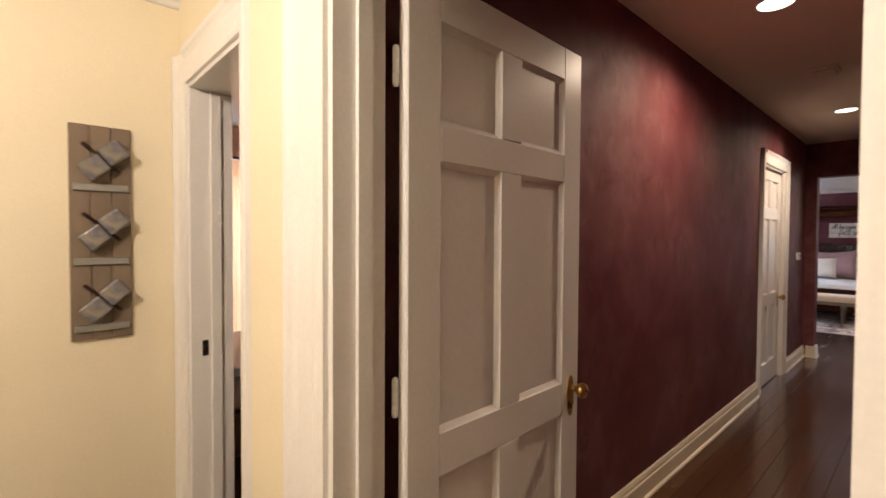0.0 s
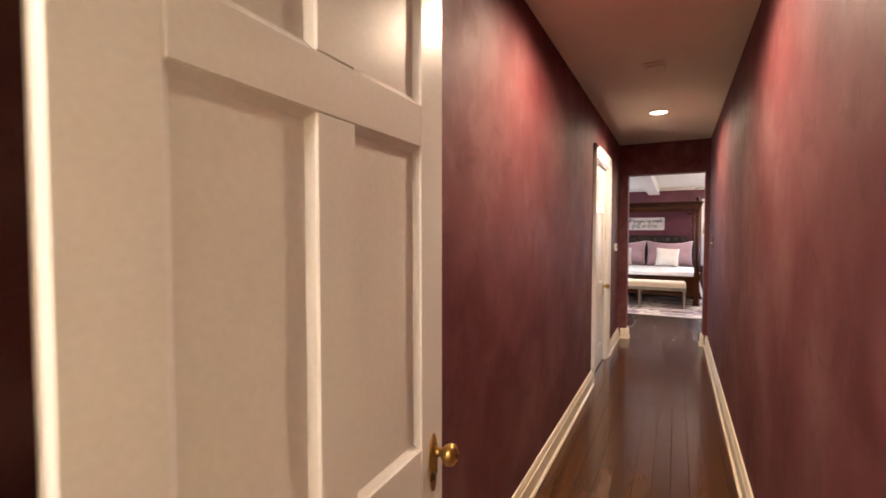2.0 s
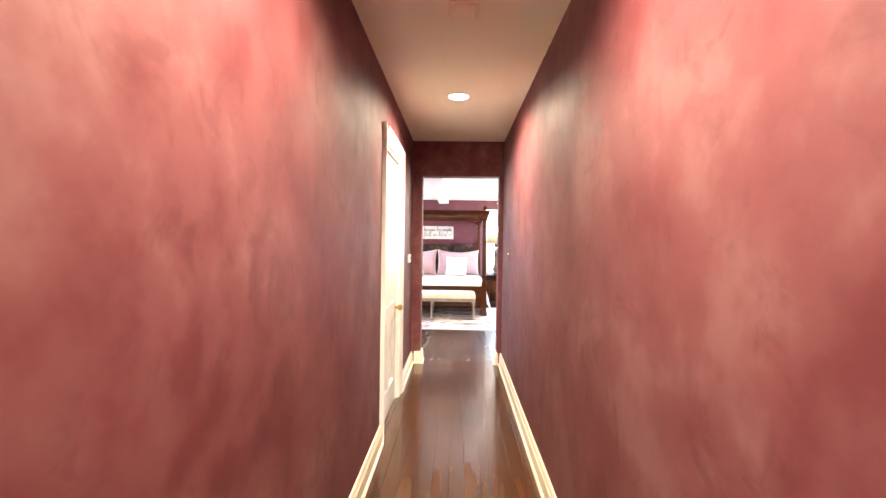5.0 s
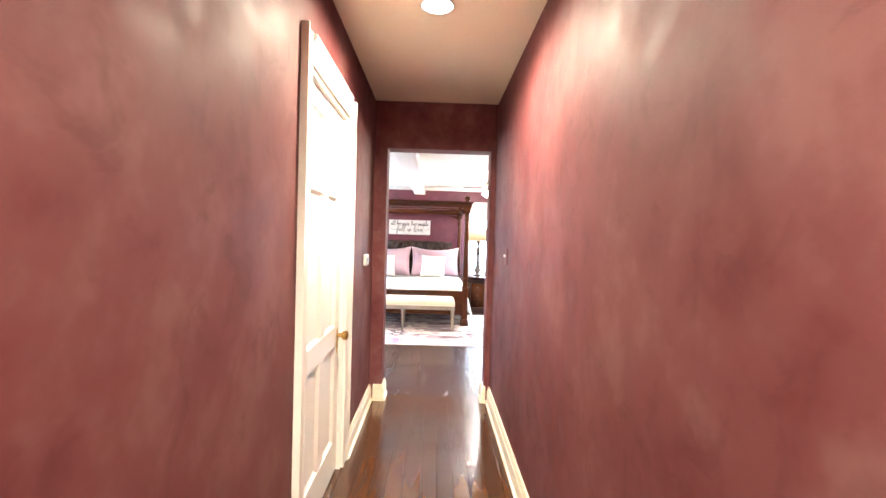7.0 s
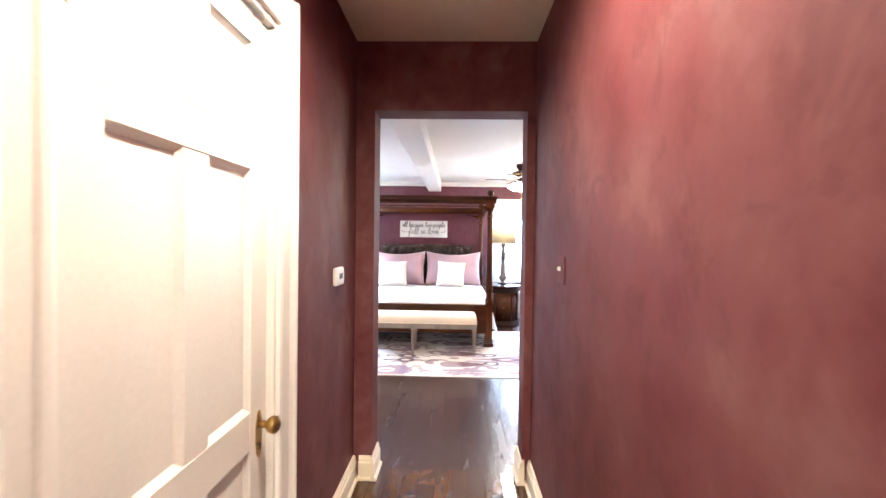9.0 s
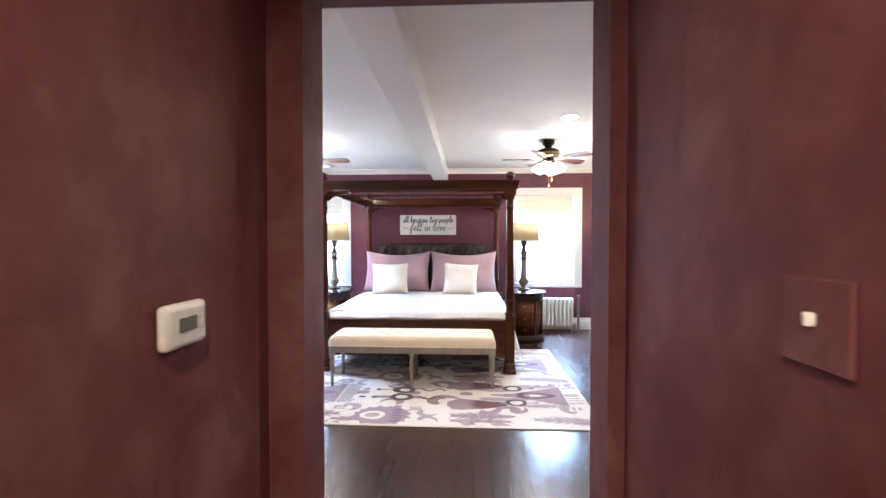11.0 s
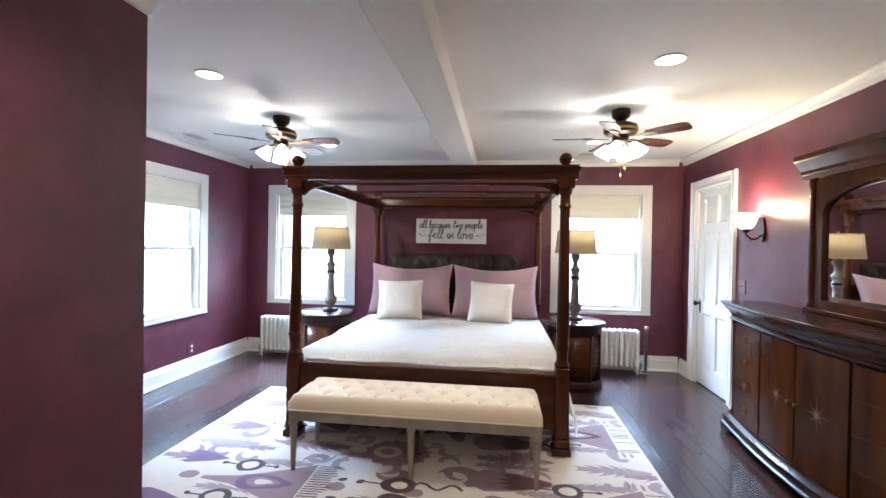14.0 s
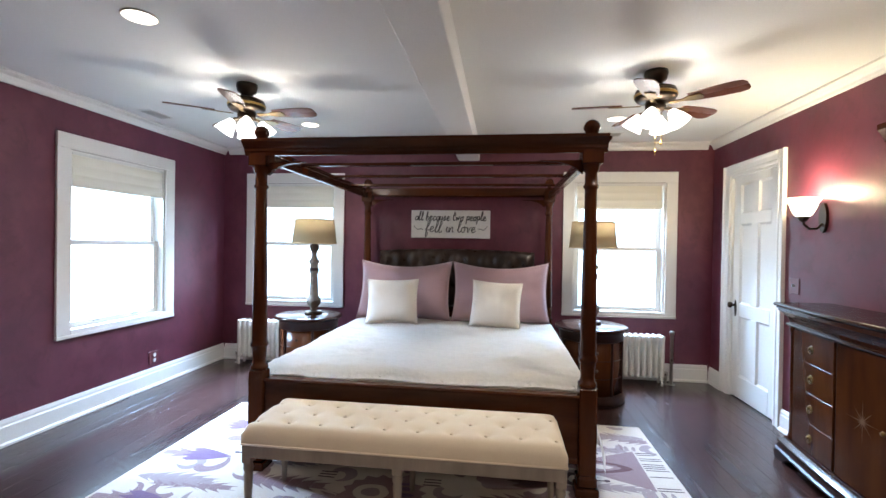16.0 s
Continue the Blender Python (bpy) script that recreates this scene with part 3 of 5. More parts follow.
def window(name, m, w, z0, z1, label):
    """Double-hung sash window: the opening runs from x 0 to w, the room towards -y."""
    d = thing(name, m, label, "window", kind="structure")
    cw = 0.112
    for s, e in ((-1, 0.0), (1, w)):
        part("casing_side", box(*sorted((e, e + s * cw)), -0.022, 0.0, z0 - 0.03, z1 + 0.002, bev=0.003), WHITE, d)
        part("jamb", box(*sorted((e, e - s * 0.018)), 0.0, 0.199, z0, z1), WHITE, d)
    part("casing_head", box(-cw, w + cw, -0.024, 0.0, z1 + 0.002, z1 + 0.115, bev=0.003), WHITE, d)
    part("head_jamb", box(0.018, w - 0.018, 0.0, 0.199, z1 - 0.018, z1), WHITE, d)
    part("window_sill", box(-cw - 0.003, w + cw + 0.003, -0.027, 0.0, z0 - 0.058, z0 - 0.03, bev=0.004), WHITE, d)
    part("stool", box(0.001, w - 0.001, -0.022, 0.0, z0 - 0.03, z0 + 0.003), WHITE, d)
    part("sill_board", box(0.018, w - 0.018, 0.0, 0.199, z0 - 0.02, z0 + 0.004), WHITE, d)
    mid = (z0 + z1) / 2 - 0.02
    for nm, y, lo, hi in (("lower_sash", 0.055, z0 + 0.005, mid + 0.02), ("upper_sash", 0.095, mid - 0.015, z1 - 0.02)):
        bm = bmesh.new()
        B(bm, 0.019, 0.066, y, y + 0.035, lo, hi, 0.003), B(bm, w - 0.066, w - 0.019, y, y + 0.035, lo, hi, 0.003)
        B(bm, 0.066, w - 0.066, y, y + 0.035, lo, lo + 0.042, 0.003), B(bm, 0.066, w - 0.066, y, y + 0.035, hi - 0.036, hi, 0.003)
        sash = part(nm, bm, WHITE, d)
        pane = part("pane", box(0.064, w - 0.064, y + 0.015, y + 0.019, lo + 0.040, hi - 0.034), GLASS, sash)
        pane.visible_shadow = False
    part("sash_lock", box(w / 2 - 0.02, w / 2 + 0.02, 0.045, 0.056, mid + 0.018, mid + 0.03, bev=0.003), STEEL, d)
    for x in (w * 0.3, w * 0.7):
        part("sash_lift", box(x - 0.03, x + 0.03, 0.045, 0.056, z0 + 0.03, z0 + 0.045, bev=0.003), STEEL, d)
    # raised shade in soft horizontal folds
    sh = thing("roman_shade", m @ pose(0, 0, 0), "cream linen roman shade, drawn up in folds in the window", "window shade", "window shades")
    pts, top, low = [], z1 - 0.03, z1 - 0.275
    n = 24
    front = [(0.012 - 0.006 * abs(math.sin(3.2 * math.pi * i / n)) - 0.008 * i / n, top + (low - top) * i / n) for i in range(n + 1)]
    part("fabric", prism(front + [(0.036, low), (0.036, top)], 0.03, w - 0.03, "x"), LINEN, sh)
    part("headrail", box(0.025, w - 0.025, 0.0, 0.04, top, z1 - 0.019), PLASTIC, sh)
    part("cord", tube([(w - 0.05, -0.012, top), (w - 0.05, -0.012, top - 0.35)], 0.0016, 6), LINEN, sh)


window("window_1", pose(11.25, RL, 0), 0.975, 0.68, 2.05, "white painted double-hung sash window in the plum wall")
window("window_2", pose(RX1, 4.385, 0, 0, 0, -90), 0.95, 0.70, 2.05, "white painted double-hung sash window beside the bed")
window("window_3", pose(RX1, 0.79, 0, 0, 0, -90), 0.925, 0.70, 2.05, "white painted double-hung sash window beside the bed")


# ---- fittings on walls and ceilings ----
def downlight(x, y, top):
    t = thing("recessed_downlight", pose(x, y, top), "lit recessed ceiling downlight with a white trim ring", "ceiling light", "recessed downlights")
    part("trim_ring", lathe([(0.082, -0.0005), (0.084, -0.006), (0.079, -0.008), (0.075, -0.004), (0.075, -0.0005)], 28), PLASTIC, t)
    part("lens", lathe([(0.0, -0.004), (0.05, -0.0075), (0.075, -0.0045)], 28), BULB, t, "glowing lens")


for x in (3.22, 5.84):
    downlight(x, 1.58, HTOP)
for x, y in ((8.24, 0.60), (8.24, 2.55), (10.23, 3.32), (10.23, 0.60), (12.22, 3.32), (12.22, 0.60)):
    downlight(x, y, RTOP)

t = thing("smoke_detector", pose(4.50, 1.557, HTOP), "small tan smoke detector on the hall ceiling", "smoke detector")
part("base", box(-0.075, 0.075, -0.075, 0.075, -0.012, 0.0, bev=0.006, seg=2), CEIL_HALL, t)
part("cover", box(-0.06, 0.06, -0.06, 0.06, -0.035, -0.012, bev=0.010, seg=3), CEIL_HALL, t)

t = thing("thermostat", pose(7.02, HL, 1.215), "white plastic wall thermostat with a small grey screen", "thermostat")
part("body", box(-0.066, 0.066, -0.026, 0.0, -0.045, 0.045, bev=0.012, seg=3), PLASTIC, t)
part("screen", box(-0.030, 0.026, -0.0285, -0.026, -0.012, 0.016, bev=0.001), material("grey_lcd", (0.16, 0.18, 0.14), 0.2), t, "dark grey screen")
part("button", box(0.036, 0.050, -0.029, -0.026, -0.012, 0.012, bev=0.002), PLASTIC, t)

t = thing("vent_grille", pose(11.78, 4.52, RTOP), "grey louvred air vent in the bedroom ceiling", "vent", "ceiling vents")
part("frame", box(-0.13, 0.13, -0.065, 0.065, -0.008, 0.0, bev=0.003), CEIL, t)
for k in range(7):
    part("slat", box(-0.11, 0.11, -0.054 + 0.016 * k, -0.046 + 0.016 * k, -0.013, -0.0075), STEEL, t)
copy_thing(t, pose(12.75, 0.55, RTOP, 0, 0, 90))


def switch_plate(name, m, toggles, label, mat, dimmer=False, sockets=False):
    w = 0.035 + 0.023 * (toggles + dimmer)
    t = thing(name, m, label, "light switch" if not sockets else "socket")
    part("cover_plate", box(-w, w, -0.007, 0.0, -0.058, 0.058, bev=0.003), mat, t)
    for k in range(toggles):
        x = (k - (toggles + dimmer - 1) / 2) * 0.046
        if sockets:
            for z in (0.024, -0.024):
                part("socket", lathe([(0.0, 0.0), (0.016, 0.0), (0.017, -0.003), (0.017, -0.006)], 16), PLASTIC, t).matrix_basis = pose(x, -0.0105, z, -90)
                for s in (-0.006, 0.006):
                    part("slot", box(x + s - 0.0012, x + s + 0.0012, -0.0118, -0.0104, z - 0.004, z + 0.006), BLACK, t)
        else:
            part("toggle", box(x - 0.005, x + 0.005, -0.020, -0.007, -0.004, 0.014, bev=0.002), PLASTIC, t, "white toggle")
    if dimmer:
        x = (toggles - (toggles + dimmer - 1) / 2) * 0.046
        part("dimmer", box(x - 0.017, x + 0.017, -0.012, -0.007, -0.034, 0.034, bev=0.002), PLASTIC, t, "white dimmer paddle")
    return t


switch_plate("light_switch", pose(6.74, HR, 1.28, 0, 0, 180), 1, "burgundy painted switch plate with a white toggle", BURGUNDY)
switch_plate("light_switch", pose(8.60, AY, 1.10), 2, "plum painted three-gang plate with two toggles and a dimmer", MAROON_PLATE, dimmer=True)
switch_plate("light_switch", pose(11.86, RR, 1.108, 0, 0, 180), 1, "plum painted switch plate beside the closet door", MAROON_PLATE)
switch_plate("wall_socket", pose(12.1, RL, 0.27), 1, "white double socket on a plum plate, low on the wall", MAROON_PLATE, sockets=True)
switch_plate("wall_socket", pose(8.99, AY, 0.32), 1, "white double socket on a plum plate, low in the alcove", MAROON_PLATE, sockets=True)
switch_plate("wall_socket", pose(2.95, HR, 0.33, 0, 0, 180), 1, "white double socket low on the hall wall", MAROON_PLATE, sockets=True)

# wall sconce
SCONCE_GLASS = glow("lit_alabaster_glass", (1.0, 0.86, 0.60), 11.0)
t = thing("wall_sconce", pose(11.56, RR, 1.595, 0, 0, 180), "lit bronze wall sconce with an alabaster glass bowl", "wall lamp")
part("backplate", prism([(0.036 * math.cos(a), 0.10 * math.sin(a)) for a in (2 * math.pi * i / 24 for i in range(24))], -0.018, 0.0, "y"), BRONZE, t)
part("arm", tube([(0, -0.015, -0.04), (0, -0.05, -0.075), (0, -0.095, -0.075), (0, -0.13, -0.045), (0, -0.135, -0.02)], 0.008), BRONZE, t)
part("cup", lathe([(0.0, -0.03), (0.012, -0.03), (0.03, -0.012), (0.036, 0.006), (0.030, 0.008)], 20, (0, -0.135)), BRONZE, t)
part("glass_bowl", lathe([(0.028, 0.002), (0.050, 0.018), (0.068, 0.055), (0.080, 0.095), (0.100, 0.128), (0.097, 0.130), (0.077, 0.097), (0.064, 0.056), (0.046, 0.022), (0.026, 0.008)], 28, (0, -0.135)), SCONCE_GLASS, t, "glowing alabaster glass bowl")
lamp("sconce_lamp", "POINT", (11.56, RR + 0.135, 1.745), 60, (1.0, 0.78, 0.46), 0.03)


# ceiling fans
BLADE = material("cherry_fan_blade", (0.13, 0.042, 0.022), 0.28, second=(0.07, 0.022, 0.012), scale=8, grain=60, stretch=(0.15, 1, 1), bump=0.05)


def blade_mesh():
    bm = bmesh.new()
    out = [(0.20, -0.045), (0.34, -0.060), (0.445, -0.064), (0.485, -0.054), (0.50, -0.030), (0.50, 0.030), (0.485, 0.054), (0.445, 0.064), (0.34, 0.060), (0.20, 0.045)]
    prism(out, -0.003, 0.003, "z", bm)
    bmesh.ops.bevel(bm, geom=list(bm.edges), offset=0.0015, segments=1, affect="EDGES")
    bmesh.ops.transform(bm, matrix=pose(0, 0, 0, -12), verts=bm.verts)
    return bm


def bracket_mesh():
    bm = prism([(0.085, -0.016), (0.16, -0.010), (0.20, -0.030), (0.265, -0.030), (0.275, 0.0), (0.265, 0.030), (0.20, 0.030), (0.16, 0.010), (0.085, 0.016)], -0.0095, -0.0045, "z")
    bmesh.ops.transform(bm, matrix=pose(0, 0, 0, -12), verts=bm.verts)
    return bm


def ceiling_fan(m):
    f = thing("ceiling_fan", m, "bronze five-blade ceiling fan with cherry blades and lit glass shades", "ceiling fan", "ceiling fans")
    part("canopy", lathe([(0.068, 0.0), (0.070, -0.02), (0.062, -0.055), (0.040, -0.070), (0.034, -0.10)], 28), BRONZE, f)
    part("motor_housing", lathe([(0.034, -0.088), (0.075, -0.098), (0.115, -0.115), (0.122, -0.135), (0.122, -0.165), (0.108, -0.182), (0.060, -0.192)], 32), BRONZE, f)
    part("band", lathe([(0.1225, -0.142), (0.1255, -0.145), (0.1255, -0.156), (0.1225, -0.159)], 32), BRASS, f, "brass band")
    part("switch_cup", lathe([(0.058, -0.190), (0.060, -0.225), (0.050, -0.245), (0.030, -0.252)], 24), BRONZE, f)
    for k in range(5):
        a = 54 + 72 * k
        b = part("blade", blade_mesh(), BLADE, f, "cherry veneer blade")
        b.matrix_basis = pose(0, 0, -0.205, 0, 0, a)
        part("bracket", bracket_mesh(), ANTIQUE, b, "brass blade bracket")
    for k in range(4):
        a = radians(30 + 90 * k)
        c, s = math.cos(a), math.sin(a)
        part("lamp_arm", tube([(0.03 * c, 0.03 * s, -0.235), (0.075 * c, 0.075 * s, -0.245), (0.092 * c, 0.092 * s, -0.262)], 0.008), BRONZE, f)
        g = lathe([(0.022, 0.0), (0.030, -0.02), (0.048, -0.052), (0.060, -0.088), (0.064, -0.098), (0.061, -0.098), (0.045, -0.054), (0.027, -0.022), (0.0, -0.01)], 20)
        sh = part("glass_shade", g, FANGLASS, f, "glowing frosted glass shade")
        sh.matrix_basis = pose(0.09 * c, 0.09 * s, -0.258) @ Matrix.Rotation(radians(32), 4, Vector((s, -c, 0)))
    for x, n in ((0.025, 0.20), (-0.02, 0.15)):
        ch = part("pull_chain", tube([(x, -0.03, -0.25), (x, -0.03, -0.27 - n)], 0.0018, 6), BRASS, f)
        part("chain_bob", lathe([(0.0, -0.28 - n - 0.03), (0.007, -0.28 - n - 0.02), (0.005, -0.28 - n), (0.0, -0.27 - n)], 10, (x, -0.03)), BRASS, ch)
    return f


fan = ceiling_fan(pose(11.17, 3.32, RTOP))
copy_thing(fan, pose(11.17, 0.62, RTOP, 0, 0, 30))

# ---- bedroom furniture ----
SHAM = material("mauve_linen", (0.40, 0.26, 0.285), 0.9, second=(0.34, 0.215, 0.24), scale=5, grain=260, bump=0.35, sheen=0.3)
IVORYCLOTH = material("ivory_cotton", (0.72, 0.66, 0.58), 0.9, second=(0.66, 0.60, 0.52), scale=6, grain=240, bump=0.35, sheen=0.2)
QUILT = material("white_quilt_cotton", (0.86, 0.82, 0.75), 0.9, second=(0.81, 0.77, 0.69), scale=7, grain=38, bump=0.9, sheen=0.2)
BENCHCLOTH = material("cream_bench_linen", (0.70, 0.58, 0.42), 0.88, second=(0.64, 0.52, 0.37), scale=6, grain=240, bump=0.3, sheen=0.2)
LEATHER = material("dark_brown_leather", (0.026, 0.013, 0.008), 0.30, second=(0.014, 0.007, 0.004), scale=14, grain=120, bump=0.15, spec=0.3)
WEATHERED = material("weathered_grey_wood", (0.30, 0.25, 0.20), 0.6, second=(0.14, 0.115, 0.09), scale=10, grain=70, bump=0.25, stretch=(1, 1, 0.15))
CARVED = material("greywashed_carved_wood", (0.20, 0.155, 0.115), 0.6, second=(0.075, 0.055, 0.042), scale=24, grain=80, bump=0.3)
SHADECLOTH = material("tan_linen_shade", (0.50, 0.39, 0.22), 0.9, second=(0.44, 0.34, 0.19), scale=8, grain=260, bump=0.25)
INLAY = material("satinwood_inlay", (0.15, 0.068, 0.024), 0.35)
TOPWOOD = material("polished_dark_top", (0.030, 0.010, 0.006), 0.18, second=(0.020, 0.007, 0.005), scale=6, grain=70, bump=0.03, coat=0.04, rough_var=0.04, spec=0.2)
ENAMEL = material("cream_radiator_enamel", (0.78, 0.75, 0.68), 0.38, scale=12, grain=80, bump=0.1)
BOARDWHITE = material("whitewashed_board", (0.76, 0.75, 0.72), 0.6, second=(0.66, 0.65, 0.62), scale=7, grain=60, bump=0.15, stretch=(1, 0.2, 1))
INK = material("charcoal_lettering", (0.035, 0.035, 0.038), 0.6)

# -- canopy bed: base point at the middle of the foot end on the floor, head towards +x
BX, BY = 10.79, 2.03
HALF, LEN = 0.962, 2.20
bed = thing("canopy_bed", pose(BX, BY, 0.011), "dark cherry four-poster canopy bed with a tufted leather headboard", "bed")
bed.scale.z = 0.988


def bed_post(x, y):
    bm = bmesh.new()
    B(bm, -0.062, 0.062, -0.062, 0.062, 0.0, 0.05, 0.006), B(bm, -0.053, 0.053, -0.053, 0.053, 0.05, 0.115, 0.012)
    B(bm, -0.047, 0.047, -0.047, 0.047, 0.115, 0.60, 0.007)
    lathe([(0.047, 0.60), (0.052, 0.612), (0.052, 0.624), (0.042, 0.634), (0.038, 0.66), (0.043, 0.72), (0.045, 0.74), (0.052, 0.747), (0.052, 0.762), (0.046, 0.77), (0.045, 0.79), (0.039, 1.25), (0.033, 1.68), (0.033, 1.70), (0.041, 1.708), (0.041, 1.722), (0.034, 1.73), (0.033, 1.79), (0.041, 1.80), (0.046, 1.815), (0.046, 1.83), (0.055, 1.838)], 16, bm=bm)
    p = part("bed_post", bm, CHERRY, bed, "tapered cherry bed post with turned rings")
    p.location = (x, y, 0)
    blk = part("post_block", box(-0.056, 0.056, -0.056, 0.056, 1.836, 1.945, bev=0.004), CHERRY, p)
    fin = part("finial", lathe([(0.024, 1.985), (0.020, 1.992), (0.018, 2.0), (0.034, 2.014), (0.045, 2.034), (0.045, 2.050), (0.034, 2.072), (0.014, 2.084), (0.0, 2.086)], 18), CHERRY, p, "turned ball finial")
    part("post_foot", lathe([(0.0, 0.0), (0.060, 0.0), (0.062, 0.004)], 12), DARKWOOD, p)


for x in (0.0, LEN):
    for y in (-HALF, HALF):
        bed_post(x, y)

CORNICE = [(0.0, 1.895), (-0.018, 1.895), (-0.022, 1.915), (-0.030, 1.922), (-0.030, 1.935), (-0.042, 1.945), (-0.058, 1.965), (-0.066, 1.972), (-0.066, 1.988), (0.0, 1.988)]
for x, s in ((-0.035, 1), (LEN + 0.035, -1)):
    part("cornice", prism([(x + s * p, z) for p, z in CORNICE], -HALF - 0.075, HALF + 0.075, "y"), CHERRY_X, bed, "moulded cherry cornice rail")
for y, s in ((-HALF - 0.035, 1), (HALF + 0.035, -1)):
    part("cornice", prism([(y + s * p, z) for p, z in CORNICE], -0.03, LEN + 0.03, "x"), CHERRY, bed, "moulded cherry cornice rail")
for x in (-0.012, LEN - 0.014):
    part("inner_rail", box(x, x + 0.026, -HALF + 0.05, HALF - 0.05, 1.905, 1.985, bev=0.004), CHERRY_X, bed)
for x in (0.55, 1.10, 1.65):
    part("canopy_slat", box(x - 0.03, x + 0.03, -HALF + 0.01, HALF - 0.01, 1.935, 1.955, bev=0.003), CHERRY_X, bed)
for y in (-HALF, HALF):
    part("side_tester_rail", box(0.05, LEN - 0.05, y - 0.016, y + 0.016, 1.875, 1.935, bev=0.004), CHERRY, bed)


def corner_bracket(x, y, s):
    pts = [(0.0, 1.86), (0.0, 1.785)] + [(0.02 + 0.20 * (1 - math.cos(a)), 1.79 + 0.068 * math.sin(a)) for a in (math.pi / 2 * i / 8 for i in range(1, 9))] + [(0.235, 1.862)]
    part("bracket", prism([(y + s * (0.046 + u), z) for u, z in pts], x - 0.015, x + 0.015, "x"), CHERRY, bed, "carved curved corner bracket")


for x in (0.0, LEN):
    corner_bracket(x, -HALF, 1), corner_bracket(x, HALF, -1)

part("footboard", box(-0.022, 0.022, -HALF + 0.046, HALF - 0.046, 0.19, 0.535, bev=0.004), CHERRY_X, bed)
part("footboard_cap", box(-0.034, 0.034, -HALF + 0.045, HALF - 0.045, 0.532, 0.553, bev=0.008, seg=2), CHERRY_X, bed)
part("footboard_base", box(-0.030, 0.030, -HALF + 0.045, HALF - 0.045, 0.17, 0.205, bev=0.006), CHERRY_X, bed)
for y in (-HALF, HALF):
    part("side_rail", box(0.045, LEN - 0.045, y - 0.016, y + 0.016, 0.20, 0.42, bev=0.004), CHERRY, bed)
part("slat_base", box(0.05, LEN - 0.05, -HALF + 0.04, HALF - 0.04, 0.27, 0.31), DARKWOOD, bed)
part("headboard_panel", box(LEN + 0.002, LEN + 0.03, -HALF + 0.046, HALF - 0.046, 0.25, 1.08, bev=0.004), CHERRY_X, bed)


def tufted_panel(w, z0, z1, x, depth, nx, nz):
    """Leather panel with a diamond grid of sunk buttons and a rolled outline."""
    bm, grid, U, V = bmesh.new(), [], 96, 36
    for j in range(V + 1):
        row = []
        for i in range(U + 1):
            u, v = i / U, j / V
            edge = min(u, 1 - u) * w / 0.10, min(v, 1 - v) * (z1 - z0) / 0.07
            rise = math.sqrt(max(0, 1 - (1 - min(1, edge[0])) ** 2)) * math.sqrt(max(0, 1 - (1 - min(1, edge[1])) ** 2))
            a, b = u * nx, v * nz
            p, q = a + b / 2, a - b / 2
            fp, fq = abs(p - round(p)), abs(q - round(q))
            tuft = min(1, 2.6 * min(fp, fq)) * 0.5 + min(1, 1.6 * math.hypot(fp, fq)) * 0.5
            arch = 0.035 * math.sin(math.pi * u) ** 0.5 if v > 0 else 0
            row.append(bm.verts.new((x - depth * rise * (0.42 + 0.58 * tuft), (u - 0.5) * w, z0 + v * (z1 - z0 - 0.035 + arch))))
        grid.append(row)
    for j in range(V):
        for i in range(U):
            bm.faces.new((grid[j][i], grid[j][i + 1], grid[j + 1][i + 1], grid[j + 1][i])).smooth = True
    return bm


part("headboard_cushion", tufted_panel(1.64, 0.72, 1.335, LEN + 0.0, 0.080, 11, 5), LEATHER, bed, "dark brown button-tufted leather headboard")
part("headboard_back", box(LEN + 0.001, LEN + 0.045, -0.82, 0.82, 0.70, 1.31, bev=0.006), DARKWOOD, bed)

# -- bedding
random.seed(11)


def soft_sheet(x0, x1, y0, y1, top, drop, foot_drop, thick=0.045):
    """A quilt over the mattress: flat on top, rounded over both sides, with shallow puckers."""
    bm, grid = bmesh.new(), []
    path = []
    R = 0.055
    for i in range(7):
        path.append((y0, top - R - drop * (1 - i / 6), 0))
    for i in range(1, 6):
        a = math.pi / 2 * i / 5
        path.append((y0 + R * (1 - math.cos(a)), top - R + R * math.sin(a), 1))
    inner = 60
    for i in range(1, inner):
        path.append((y0 + R + (y1 - y0 - 2 * R) * i / inner, top, 1))
    path += [(y1 + y0 - y, z, f) for y, z, f in path[11::-1]]
    L = 70
    for j in range(L + 1):
        v = j / L
        row = []
        for k, (y, z, f) in enumerate(path):
            x = x0 + (x1 - x0) * v
            sag = 0.014 * noise.noise(Vector((x * 2.2, y * 2.2, 3))) + 0.009 * noise.noise(Vector((x * 11, y * 9, 1)))
            flare = (0.070 + 0.02 * math.sin(x * 9.5 + y)) * max(0, (top - R - z) / max(drop, 0.01))
            front = foot_drop * (1 - min(1, v / 0.05)) ** 2
            zz = z + sag * (1 if f else 0.3) - front * (1 if f else 0.4)
            row.append(bm.verts.new((x, y - 1.35 * flare if y < (y0 + y1) / 2 else y + 0.5 * flare, zz)))
        grid.append(row)
    for a, b in zip(grid, grid[1:]):
        for i in range(len(a) - 1):
            bm.faces.new((a[i], a[i + 1], b[i + 1], b[i])).smooth = True
    bmesh.ops.solidify(bm, geom=list(bm.faces), thickness=0.024)
    return bm


mat_t = thing("mattress", pose(BX, BY, 0.321), "white king-size mattress on the bed slats", "mattress")
part("body", box(0.055, LEN - 0.03, -HALF + 0.035, HALF - 0.035, 0.0, 0.255, bev=0.05, seg=3), IVORYCLOTH, mat_t)
q = thing("quilt", pose(BX, BY, 0), "white puckered cotton quilt spread over the bed", "quilt")
part("coverlet", soft_sheet(0.036, LEN - 0.06, -HALF - 0.034, HALF + 0.034, 0.615, 0.43, 0.05), QUILT, q)


